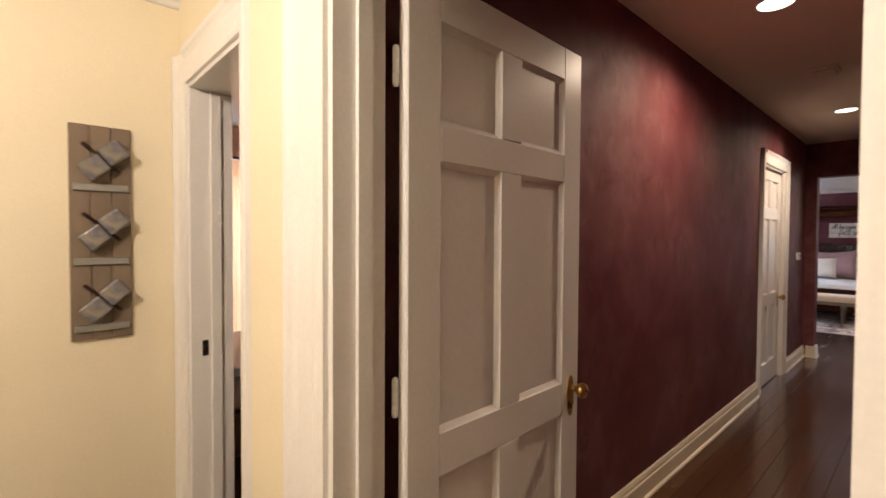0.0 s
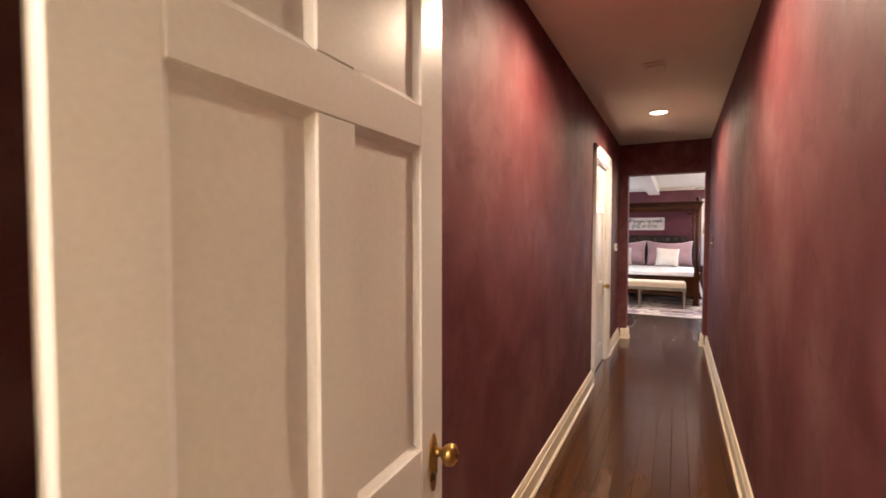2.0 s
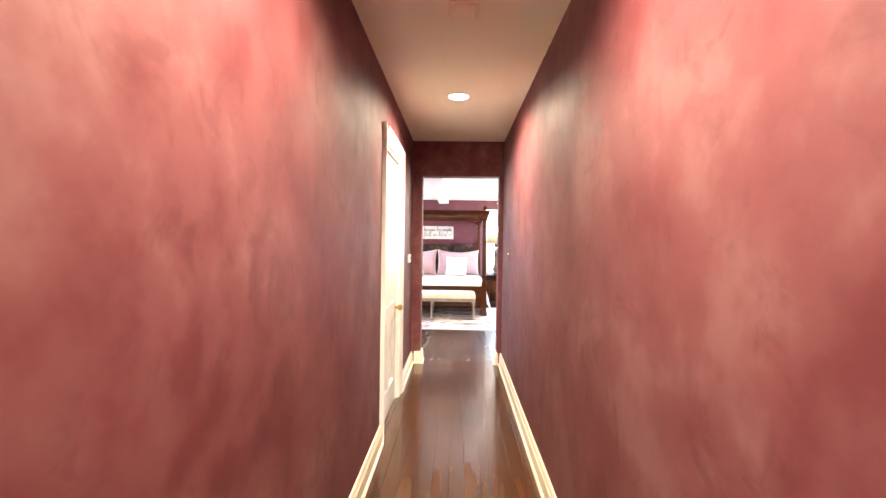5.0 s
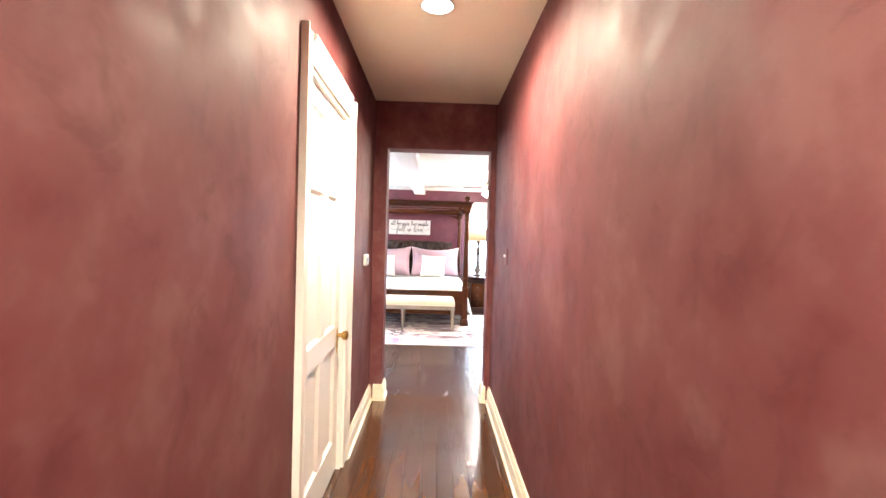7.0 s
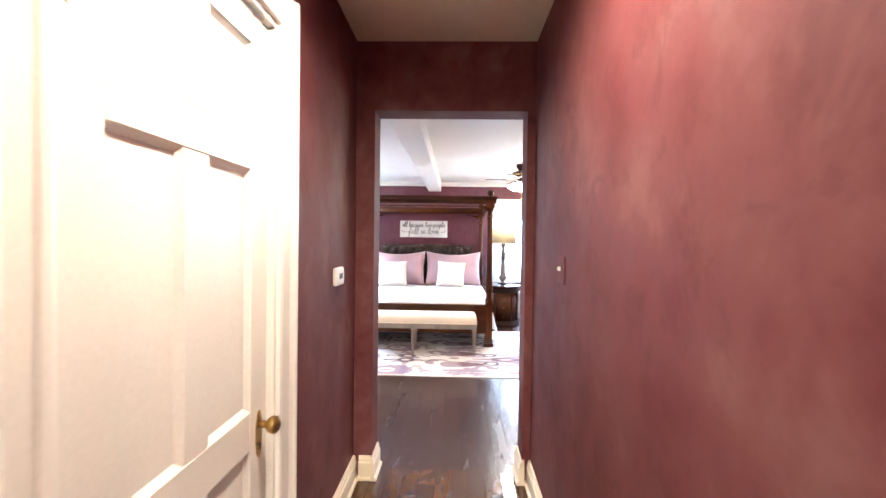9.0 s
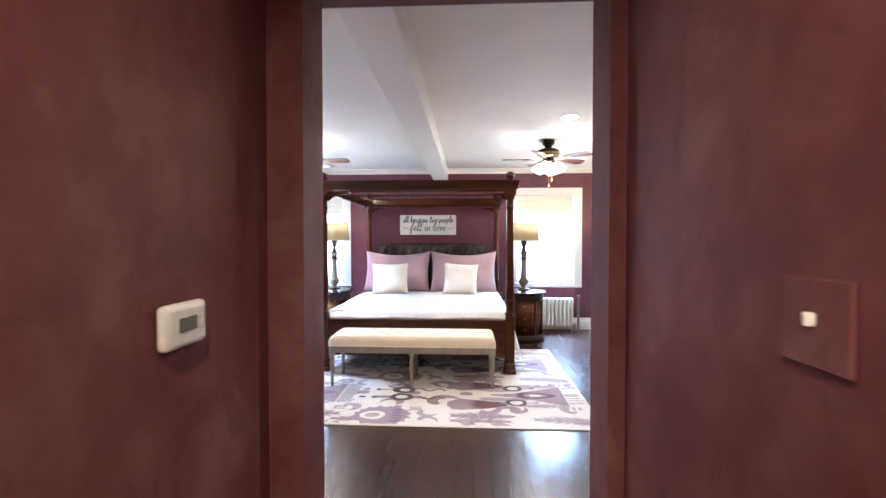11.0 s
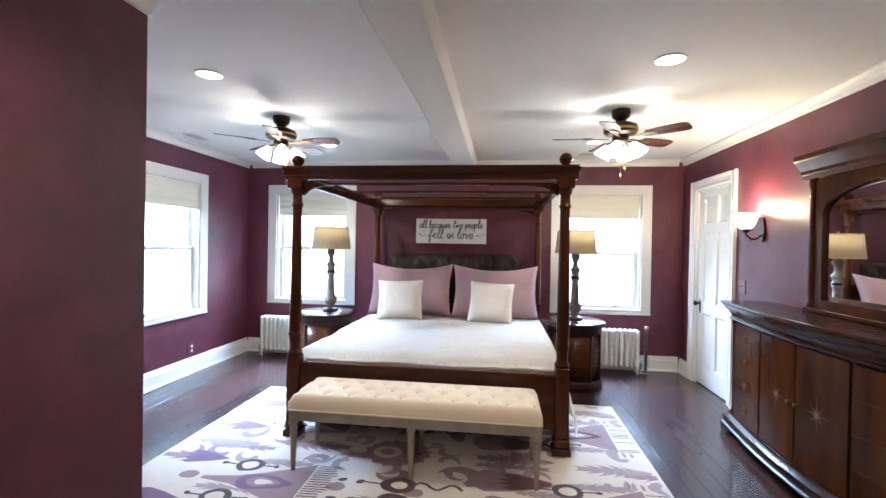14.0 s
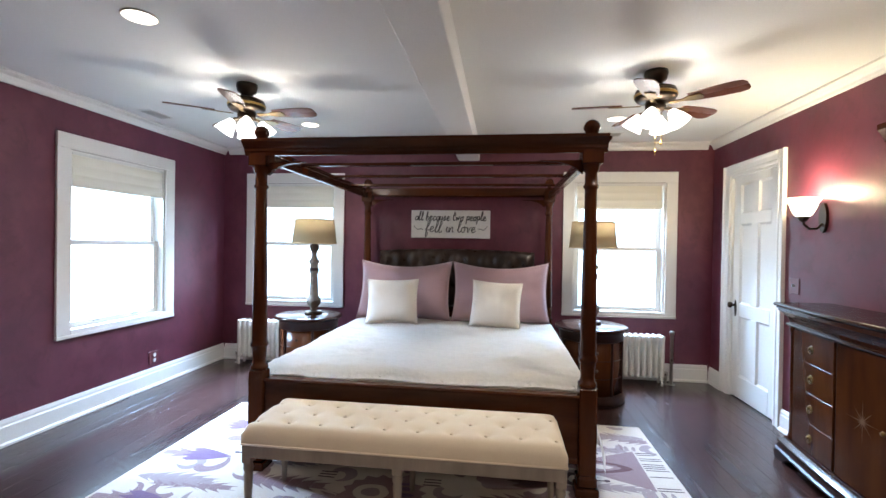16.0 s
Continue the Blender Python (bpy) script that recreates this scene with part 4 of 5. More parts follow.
def pillow_mesh(w, h, t, pinch=0.07, n=22, sag=0.0):
    bm = bmesh.new()
    for side in (1, -1):
        grid = []
        for j in range(n + 1):
            row = []
            for i in range(n + 1):
                u, v = 2 * i / n - 1, 2 * j / n - 1
                x = u * w / 2 * (1 - pinch * (1 - v * v) * abs(u))
                z = v * h / 2 * (1 - pinch * (1 - u * u) * abs(v)) - sag * (1 - u * u) * max(v, 0)
                y = side * t / 2 * ((1 - u ** 4) * (1 - v ** 4)) ** 0.6 + (0.016 * noise.noise(Vector((x * 5, z * 5, side * 5))) + 0.006 * noise.noise(Vector((x * 17, z * 9, side * 3)))) * (1 - u ** 8) * (1 - v ** 8)
                row.append(bm.verts.new((x, y, z + h / 2)))
            grid.append(row)
        for a, b in zip(grid, grid[1:]):
            for i in range(n):
                bm.faces.new((a[i], a[i + 1], b[i + 1], b[i])).smooth = True
    bmesh.ops.remove_doubles(bm, verts=bm.verts, dist=0.008 * 0.2)
    return bm


def pillow(name, m, w, h, t, mat, label, group, sag=0.0):
    p = thing(name, m, label, "pillow", group)
    part("cushion", pillow_mesh(w, h, t, sag=sag), mat, p)
    rim = [(u * w / 2 * (1 - 0.07 * (1 - v * v) * abs(u)), 0, h / 2 + v * h / 2 * (1 - 0.07 * (1 - u * u) * abs(v)) - sag * (1 - u * u) * max(v, 0)) for u, v in
           [(-1 + k / 8, -1) for k in range(16)] + [(1, -1 + k / 8) for k in range(16)] + [(1 - k / 8, 1) for k in range(16)] + [(-1, 1 - k / 8) for k in range(17)]]
    part("piping", tube(rim, 0.004, 6), mat, p)


pillow("bed_pillow", pose(12.72, 2.535, 0.612, 0, 0, -90) @ pose(0, 0, 0, -18), 0.97, 0.62, 0.20, SHAM, "large mauve linen pillow propped on the headboard", "mauve pillows", 0.05)
pillow("bed_pillow", pose(12.72, 1.555, 0.612, 0, 0, -90) @ pose(0, 0, 0, -18), 0.97, 0.62, 0.20, SHAM, "large mauve linen pillow propped on the headboard", "mauve pillows", 0.05)
pillow("throw_pillow", pose(12.42, 2.575, 0.614, 0, 0, -84) @ pose(0, 0, 0, -20, -1), 0.50, 0.44, 0.15, IVORYCLOTH, "small square ivory throw pillow on the bed", "ivory pillows")
pillow("throw_pillow", pose(12.40, 1.605, 0.614, 0, 0, -92) @ pose(0, 0, 0, -18, 3), 0.47, 0.44, 0.15, IVORYCLOTH, "small square ivory throw pillow on the bed", "ivory pillows")

# -- tufted bench at the foot
bench = thing("tufted_bench", pose(10.475, 2.015, 0.011), "cream button-tufted upholstered bench with grey wooden legs", "bench")


def bench_cushion(w, dp, z0, z1, nx, ny):
    bm, U, V, grid = bmesh.new(), 84, 26, []
    for j in range(V + 1):
        row = []
        for i in range(U + 1):
            u, v = i / U, j / V
            e = min(u, 1 - u) * w / 0.05, min(v, 1 - v) * dp / 0.05
            rise = math.sqrt(max(0, 1 - (1 - min(1, e[0])) ** 2)) * math.sqrt(max(0, 1 - (1 - min(1, e[1])) ** 2))
            dip = 0
            for b in range(ny):
                off = 0.5 if b % 2 else 0.0
                for a in range(nx + 1):
                    bu, bv = (a + off + 0.25) / (nx + 0.5), (b + 0.75) / (ny + 0.5)
                    d2 = ((u - bu) * w) ** 2 + ((v - bv) * dp) ** 2
                    dip += math.exp(-d2 / 0.0009)
            row.append(bm.verts.new(((v - 0.5) * dp, (u - 0.5) * w, z0 + (z1 - z0) * (0.55 + 0.45 * rise) - 0.024 * min(dip, 1))))
        grid.append(row)
    for a, b in zip(grid, grid[1:]):
        for i in range(U):
            bm.faces.new((a[i], a[i + 1], b[i + 1], b[i])).smooth = True
    rim = grid[0] + [r[-1] for r in grid[1:]] + grid[-1][-2::-1] + [r[0] for r in grid[-2:0:-1]]
    low = [bm.verts.new((p.co.x, p.co.y, z0)) for p in rim]
    for i in range(len(rim)):
        bm.faces.new((rim[i], rim[(i + 1) % len(rim)], low[(i + 1) % len(rim)], low[i])).smooth = True
    return bm


cushion = part("seat_cushion", bench_cushion(1.545, 0.43, 0.378, 0.478, 9, 3), BENCHCLOTH, bench, "cream linen cushion with sunk buttons")
for b in range(3):
    for a in range(10):
        bu, bv = (a + (0.5 if b % 2 else 0) + 0.25) / 9.5, (b + 0.75) / 3.5
        if bu < 0.99:
            part("button", lathe([(0.0, 0.009), (0.007, 0.007), (0.009, 0.0)], 10), BENCHCLOTH, cushion).location = ((bv - 0.5) * 0.43, (bu - 0.5) * 1.545, 0.461)
part("welt", tube([(-0.214, -0.771, 0.382), (0.214, -0.771, 0.382), (0.214, 0.771, 0.382), (-0.214, 0.771, 0.382), (-0.214, -0.771, 0.382)], 0.005, 8), BENCHCLOTH, bench)
for y in (-0.205, 0.205):
    part("apron", box(y - 0.011, y + 0.011, -0.76, 0.76, 0.318, 0.378, bev=0.003), WEATHERED, bench)
for x in (-0.762, 0.762):
    part("apron", box(-0.194, 0.194, x - 0.011, x + 0.011, 0.318, 0.378, bev=0.003), WEATHERED, bench)
for y in (-0.745, 0.0, 0.745):
    for x in (-0.188, 0.188):
        bm = bmesh.new()
        B(bm, -0.024, 0.024, -0.024, 0.024, 0.288, 0.375, 0.003)
        lathe([(0.012, 0.0), (0.014, 0.02), (0.021, 0.205), (0.023, 0.228), (0.018, 0.238), (0.024, 0.253), (0.024, 0.268), (0.019, 0.281), (0.021, 0.290)], 14, bm=bm)
        part("leg", bm, WEATHERED, bench, "turned tapered grey wooden leg").location = (x, y, 0)

# -- round nightstands
def nightstand(m):
    n = thing("round_nightstand", m, "round dark cherry drum nightstand with a polished black-brown top", "nightstand", "nightstands")
    part("top", lathe([(0.0, 0.63), (0.300, 0.63), (0.318, 0.637), (0.322, 0.648), (0.316, 0.660), (0.306, 0.664), (0.0, 0.664)], 48), TOPWOOD, n, "polished dark round top")
    part("frieze", lathe([(0.272, 0.545), (0.280, 0.552), (0.280, 0.61), (0.292, 0.618), (0.296, 0.63)], 48), DARKWOOD, n)
    body = part("body", lathe([(0.268, 0.085), (0.268, 0.545)], 48), BURL, n, "curved walnut veneer body")
    part("plinth", lathe([(0.0, 0.0), (0.292, 0.0), (0.300, 0.015), (0.296, 0.045), (0.286, 0.055), (0.290, 0.070), (0.272, 0.088)], 48), DARKWOOD, n)
    for a in (150, 210, 115, 245):
        x, y = 0.271 * math.cos(radians(a)), 0.271 * math.sin(radians(a))
        part("pilaster", lathe([(0.0, 0.088), (0.014, 0.088), (0.014, 0.10), (0.011, 0.105), (0.011, 0.53), (0.014, 0.535), (0.014, 0.545), (0.0, 0.545)], 10, (x, y)), DARKWOOD, body)
    for z in (0.235, 0.39):
        part("drawer_line", lathe([(0.2675, z - 0.003), (0.2702, z - 0.003), (0.2702, z + 0.003), (0.2675, z + 0.003)], 48), DARKWOOD, body)
    for z in (0.16, 0.31, 0.465):
        k = part("knob", lathe([(0.0, 0.026), (0.011, 0.022), (0.013, 0.014), (0.006, 0.006), (0.008, 0.0)], 12), BRONZE, body, "small dark bronze knob")
        k.matrix_basis = pose(-0.268, 0, z, 0, -90)
    return n


ns = nightstand(pose(12.50, 3.43, 0))
copy_thing(ns, pose(12.50, 0.725, 0))


def table_lamp(m):
    t = thing("table_lamp", m, "turned grey-washed wooden table lamp with a tan linen shade", "table lamp", "table lamps")
    part("foot", lathe([(0.0, 0.0), (0.085, 0.0), (0.088, 0.012), (0.080, 0.022), (0.052, 0.030)], 28), BRONZE, t)
    part("column", lathe([(0.036, 0.028), (0.030, 0.05), (0.040, 0.065), (0.062, 0.095), (0.070, 0.125), (0.066, 0.150), (0.050, 0.172), (0.044, 0.19), (0.042, 0.26), (0.036, 0.36), (0.034, 0.40), (0.046, 0.41), (0.046, 0.425), (0.038, 0.43), (0.040, 0.50), (0.052, 0.51), (0.056, 0.525), (0.044, 0.54), (0.030, 0.56), (0.024, 0.60), (0.030, 0.62), (0.046, 0.645), (0.048, 0.67), (0.034, 0.69), (0.018, 0.70)], 20), CARVED, t)
    for z, rr in ((0.205, 0.0455), (0.30, 0.0425), (0.345, 0.0395), (0.475, 0.0415)):
        part("turned_ring", lathe([(rr - 0.006, z - 0.008), (rr, z - 0.004), (rr, z + 0.004), (rr - 0.006, z + 0.008)], 20), CARVED, t)
    part("collar", lathe([(0.047, 0.43), (0.0475, 0.436), (0.0475, 0.452), (0.047, 0.458)], 20), DARKWOOD, t)
    part("stem", lathe([(0.008, 0.695), (0.008, 0.945), (0.0, 0.946)], 10), BRASS, t)
    part("finial", lathe([(0.006, 0.935), (0.011, 0.950), (0.009, 0.962), (0.0, 0.968)], 12), BRASS, t)
    part("shade", lathe([(0.215, 0.70), (0.190, 0.94), (0.187, 0.94), (0.212, 0.70)], 40), SHADECLOTH, t, "tapered tan linen drum shade")
    for z, r in ((0.703, 0.2155), (0.937, 0.1915)):
        part("shade_rim", lathe([(r, z - 0.005), (r + 0.0015, z), (r, z + 0.005)], 40), SHADECLOTH, t)
    return t


tl = table_lamp(pose(12.55, 3.405, 0.665))
copy_thing(tl, pose(12.58, 0.705, 0.665))

# -- radiators under the windows
def radiator(m, n):
    r = thing("radiator", m, "cream enamelled cast-iron column radiator under the window", "radiator", "radiators")
    for i in range(n):
        y = (i - (n - 1) / 2) * 0.058
        bm = bmesh.new()
        for x in (-0.055, 0.0, 0.055):
            lathe([(0.0, 0.075), (0.016, 0.078), (0.020, 0.10), (0.018, 0.14), (0.018, 0.44), (0.021, 0.475), (0.017, 0.497), (0.0, 0.502)], 10, (x, y), bm)
        B(bm, -0.068, 0.068, y - 0.021, y + 0.021, 0.465, 0.492, 0.009, 2), B(bm, -0.068, 0.068, y - 0.021, y + 0.021, 0.088, 0.115, 0.009, 2)
        if i in (0, n - 1):
            for x in (-0.055, 0.055):
                lathe([(0.0, 0.0), (0.014, 0.0), (0.012, 0.03), (0.016, 0.085)], 8, (x, y), bm)
        part("section", bm, ENAMEL, r)
    part("valve", lathe([(0.0, 0.05), (0.018, 0.05), (0.018, 0.09), (0.024, 0.10), (0.024, 0.13), (0.0, 0.135)], 12, (0.0, (n / 2 + 0.35) * 0.058)), STEEL, r)
    part("pipe", lathe([(0.011, 0.0), (0.011, 0.06)], 10, (0.0, (n / 2 + 0.35) * 0.058)), STEEL, r)
    part("flange", lathe([(0.0, 0.0), (0.03, 0.0), (0.028, 0.006), (0.012, 0.008)], 14, (0.0, (n / 2 + 0.35) * 0.058)), STEEL, r)
    return r


rad = radiator(pose(13.02, 4.05, 0), 15)
copy_thing(rad, pose(13.02, 0.345, 0, 0, 0, 180))
riser = thing("heating_pipe", pose(13.02, -0.165, 0), "grey vertical heating pipe beside the radiator", "pipe")
part("pipe", lathe([(0.016, 0.0), (0.016, 0.50), (0.024, 0.505), (0.024, 0.54), (0.0, 0.545)], 14), STEEL, riser)
part("flange", lathe([(0.0, 0.0), (0.036, 0.0), (0.034, 0.006), (0.016, 0.008)], 16), STEEL, riser)

# -- wall sign
sign = thing("wall_sign", pose(RX1, 2.11, 1.60, 0, 0, -90), "white wooden sign with grey hand-lettered words above the bed", "sign")
part("board", box(-0.435, 0.435, -0.022, 0.0, -0.152, 0.152, bev=0.003), BOARDWHITE, sign)


# brushed script: each letter is one stroke, x-height 1, pen points joined by a smooth curve
SCRIPT = {
    "a": "0.75,0.85 0.4,1 0.05,0.6 0.2,0.05 0.55,0.25 0.78,0.95 0.75,0.2 1,0.1",
    "b": "0,0.3 0.3,1.5 0.25,2.1 0.1,1.2 0.1,0.1 0.5,0.05 0.7,0.6 0.4,0.9 0.2,0.6",
    "c": "0.65,0.85 0.35,1 0.05,0.5 0.3,0 0.8,0.3",
    "e": "0.05,0.4 0.5,0.6 0.55,0.95 0.25,0.95 0.08,0.4 0.35,0 0.8,0.3",
    "f": "-0.1,0.4 0.5,1.3 0.6,2 0.4,2.1 0.25,1.2 0.15,-0.5 0.3,-0.8 0.45,-0.2 0.1,0.3 0.8,0.45",
    "i": "0.1,0.4 0.25,1 0.2,0.2 0.45,0.05 0.6,0.3",
    "l": "0,0.3 0.4,1.4 0.4,2.1 0.2,1.8 0.15,0.3 0.4,0 0.65,0.3",
    "n": "0.05,0.9 0.1,0 0.35,0.9 0.6,0.95 0.65,0.2 0.9,0.1",
    "o": "0.5,1 0.1,0.7 0.15,0.1 0.5,0.05 0.65,0.6 0.45,1 0.9,0.85",
    "p": "0.1,1 0.1,0 0.05,-0.9 0.1,0.6 0.5,1 0.65,0.5 0.3,0.1 0.8,0.2",
    "s": "0.1,0.3 0.4,1.1 0.55,0.5 0.4,0 0.1,0.1 0.8,0.3",
    "t": "0.05,1.1 0.6,1.25 0.35,1.9 0.2,0.4 0.35,0 0.7,0.25",
    "u": "0,0.8 0.1,0.95 0.1,0.15 0.45,0.1 0.65,0.9 0.65,0.2 0.9,0.15",
    "v": "0,0.9 0.2,0.95 0.35,0.05 0.65,0.9 0.9,0.85",
    "w": "0,0.9 0.15,0.1 0.4,0.8 0.55,0.1 0.8,0.9 1,0.8",
}


def smooth(pts, n=5):
    """A curve through the points, by the Catmull-Rom rule."""
    out, ext = [], [pts[0]] + pts + [pts[-1]]
    for p0, p1, p2, p3 in zip(ext, ext[1:], ext[2:], ext[3:]):
        for k in range(n):
            t = k / n
            out.append(tuple(0.5 * (2 * b + (c - a) * t + (2 * a - 5 * b + 4 * c - d) * t * t + (3 * b - a - 3 * c + d) * t ** 3) for a, b, c, d in zip(p0, p1, p2, p3)))
    return out + [pts[-1]]


def words(text, wide, tall, z, pen, lean):
    """Script on the board, centred; wide is the width of a letter, tall its x-height."""
    gap = {" ": 0.62, "l": 0.62, "i": 0.58, "f": 0.75, "w": 1.05}
    at = -sum(gap.get(ch, 0.86) for ch in text) / 2
    for k, ch in enumerate(text):
        if ch != " ":
            raw = [tuple(float(v) for v in q.split(",")) for q in SCRIPT[ch].split()]
            lift = 0.05 * math.sin(k * 1.7)
            pts = [((at + u + lean * v) * wide, -0.0235, z + (v + lift) * tall) for u, v in smooth(raw)]
            part("letter", tube(pts, pen, 6), INK, sign)
        at += gap.get(ch, 0.86)


words("all because two people", 0.0445, 0.046, 0.040, 0.0050, 0.12)
words("fell in love", 0.064, 0.060, -0.090, 0.0046, 0.15)
for s in (-1, 1):
    part("flourish", tube([(s * u, -0.0235, v) for u, v in smooth([(0.405, -0.020), (0.385, -0.045), (0.360, -0.062), (0.325, -0.050), (0.305, -0.062)])], 0.0032, 6), INK, sign)

# -- bow-front dresser against the wall; frame: x along the wall from its middle, -y into the room
DW, DH = 0.90, 1.03
dr = thing("bow_front_dresser", pose(10.51, RR + 0.006, 0, 0, 0, 180), "dark cherry bow-front dresser with inlaid doors and four drawers each side", "dresser")


def bow(x, extra=0.0):
    """Distance of the front from the wall along the dresser."""
    u = min(1, abs(x) / DW)
    return -(0.265 + 0.085 * math.cos(u * math.pi / 2) + extra)


def bow_sweep(profile, n=30):
    """A moulding run round both ends and the bowed front; the profile is (overhang, height) from low to high."""
    bm, rings = bmesh.new(), []
    for e, z in profile:
        w = DW + e
        row = [(-w, 0.0)] + [(-w + 2 * w * i / n, bow((-w + 2 * w * i / n) * DW / w, e)) for i in range(n + 1)] + [(w, 0.0)]
        rings.append([bm.verts.new((x, y, z)) for x, y in row])
    for p, q in zip(rings, rings[1:]):
        for i in range(len(p)):
            bm.faces.new((p[i], p[(i + 1) % len(p)], q[(i + 1) % len(p)], q[i]))
    bm.faces.new(rings[0][::-1]), bm.faces.new(rings[-1])
    return bm


def bow_strip(a, b, z0, z1, extra, depth=0.02, n=14):
    xs = [a + (b - a) * i / n for i in range(n + 1)]
    bm = prism([(x, bow(x, extra)) for x in xs] + [(x, bow(x, extra - depth)) for x in xs[::-1]], z0, z1, "z")
    bmesh.ops.bevel(bm, geom=[e for e in bm.edges if len(e.link_faces) == 2 and e.calc_face_angle(0) > 0.9], offset=0.0012, segments=1, affect="EDGES")
    return bm


part("carcass", bow_sweep([(0.0, 0.15), (0.0, 0.905)]), DARKWOOD, dr)
part("top", bow_sweep([(0.062, 1.002), (0.074, 1.008), (0.078, 1.016), (0.074, 1.026), (0.066, DH)]), TOPWOOD, dr, "polished dark cherry top")
part("cove_frieze", bow_sweep([(0.012, 0.905), (0.016, 0.925), (0.026, 0.945), (0.044, 0.965), (0.058, 0.978), (0.058, 0.990), (0.066, 0.993), (0.066, 1.002)]), CHERRY, dr, "swelling cherry frieze moulding")
part("frieze_bead", bow_sweep([(0.014, 0.884), (0.024, 0.887), (0.027, 0.894), (0.024, 0.901), (0.014, 0.905)]), TOPWOOD, dr)
part("base_moulding", bow_sweep([(0.040, 0.112), (0.052, 0.118), (0.050, 0.130), (0.036, 0.142), (0.026, 0.152), (0.022, 0.163), (0.010, 0.168)]), TOPWOOD, dr)
part("plinth", bow_sweep([(0.044, 0.062), (0.060, 0.066), (0.062, 0.076), (0.050, 0.084), (0.046, 0.112)]), DARKWOOD, dr)
for s in (-1, 1):
    for y0, y1 in ((bow(DW, 0.062), bow(DW, -0.075)), (-0.15, -0.01)):
        pts = [(0.062, 0.062), (0.068, 0.040), (0.060, 0.022), (0.052, 0.012), (0.056, 0.0), (-0.02, 0.0), (-0.045, 0.022), (-0.085, 0.045), (-0.14, 0.062)]
        part("bracket_foot", prism([(s * (DW + u), z) for u, z in pts], y0, y1, "y"), DARKWOOD, dr, "curved bracket foot")
    part("corner_pilaster", lathe([(0.022, 0.165), (0.022, 0.19), (0.016, 0.195), (0.016, 0.850), (0.022, 0.855), (0.022, 0.886)], 14, (s * (DW - 0.022), bow(DW) - 0.006)), CHERRY, dr)
    a, b = sorted((s * (DW - 0.05), s * 0.415))
    for k in range(4):
        z0 = 0.172 + 0.176 * k
        dw = part("drawer", bow_strip(a, b, z0, z0 + 0.1745, 0.014), BURL, dr, "walnut veneered drawer front")
        xm = (a + b) / 2
        ring = part("ring_plate", lathe([(0.0, 0.004), (0.020, 0.003), (0.024, 0.0)], 18), ANTIQUE, dw)
        ring.matrix_basis = pose(xm, bow(xm, 0.0145), z0 + 0.088, 90)
        h = part("ring_pull", tube([(0.017 * math.cos(2 * math.pi * i / 16), 0.017 * math.sin(2 * math.pi * i / 16), 0.008) for i in range(17)], 0.003, 6), ANTIQUE, dw, "brass ring pull")
        h.matrix_basis = pose(xm, bow(xm, 0.0145), z0 + 0.080, 90)
        part("boss", lathe([(0.0, 0.019), (0.008, 0.017), (0.010, 0.010), (0.005, 0.004), (0.007, 0.0)], 12), ANTIQUE, dw).matrix_basis = pose(xm, bow(xm, 0.0145), z0 + 0.094, 90)
    a, b = sorted((s * 0.388, s * 0.006))
    dr_door = part("door", bow_strip(a, b, 0.172, 0.876, 0.014), BURL, dr, "inlaid walnut veneered door")
    part("knob", lathe([(0.0, 0.028), (0.010, 0.025), (0.013, 0.017), (0.006, 0.008), (0.009, 0.0)], 12), ANTIQUE, dr_door, "small brass knob").matrix_basis = pose(s * 0.035, bow(0, 0.014), 0.53, 90)
    part("stile", bow_strip(*sorted((s * 0.409, s * 0.393)), 0.172, 0.876, 0.006), DARKWOOD, dr)
    # star marquetry
    star = bmesh.new()
    xm = s * 0.185
    for k in range(16):
        a0 = math.pi * k / 8
        ln = 0.115 if k % 4 == 0 else 0.085 if k % 2 == 0 else 0.045
        pts = [(0.012 * math.cos(a0 - 0.2), 0.012 * math.sin(a0 - 0.2)), (ln * math.cos(a0), ln * math.sin(a0)), (0.012 * math.cos(a0 + 0.2), 0.012 * math.sin(a0 + 0.2)), (0, 0)]
        v = [star.verts.new((xm + px, bow(xm + px, 0.014) - 0.0012, 0.53 + pz)) for px, pz in pts]
        star.faces.new(v)
    part("star_inlay", star, INLAY, dr_door, "pale star marquetry inlay")

# -- mirror on the dresser
mir = thing("dresser_mirror", pose(10.345, RR + 0.006, DH, 0, 0, 180), "arched mirror in a dark cherry frame above the dresser", "mirror")
MW = 0.575


def arch(w, low, spring, rise, n=20):
    return [(-w, low), (w, low)] + [(w * math.cos(math.pi * i / n), spring + rise * math.sin(math.pi * i / n)) for i in range(n + 1)]


def ring_plate(outer, inner, y0, y1):
    """A frame between two outlines of the same count, y0 to y1."""
    bm = bmesh.new()
    rings = [[bm.verts.new((x, y, z)) for x, z in pts] for pts, y in ((outer, y0), (inner, y0), (inner, y1), (outer, y1))]
    k = len(outer)
    for a, b in ((0, 1), (1, 2), (2, 3), (3, 0)):
        for i in range(k):
            bm.faces.new((rings[a][i], rings[a][(i + 1) % k], rings[b][(i + 1) % k], rings[b][i]))
    return bm


def squared(pts, w, low, top):
    out = []
    for x, z in pts:
        if z <= low + 0.2 and abs(abs(x) - 0.455) < 0.02 and z < 0.2:
            out.append((math.copysign(w, x), low))
        else:
            k = max(abs(x) / w, (z - 0.45) / (top - 0.45)) or 1
            out.append((x / k, 0.45 + (z - 0.45) / k))
    return out


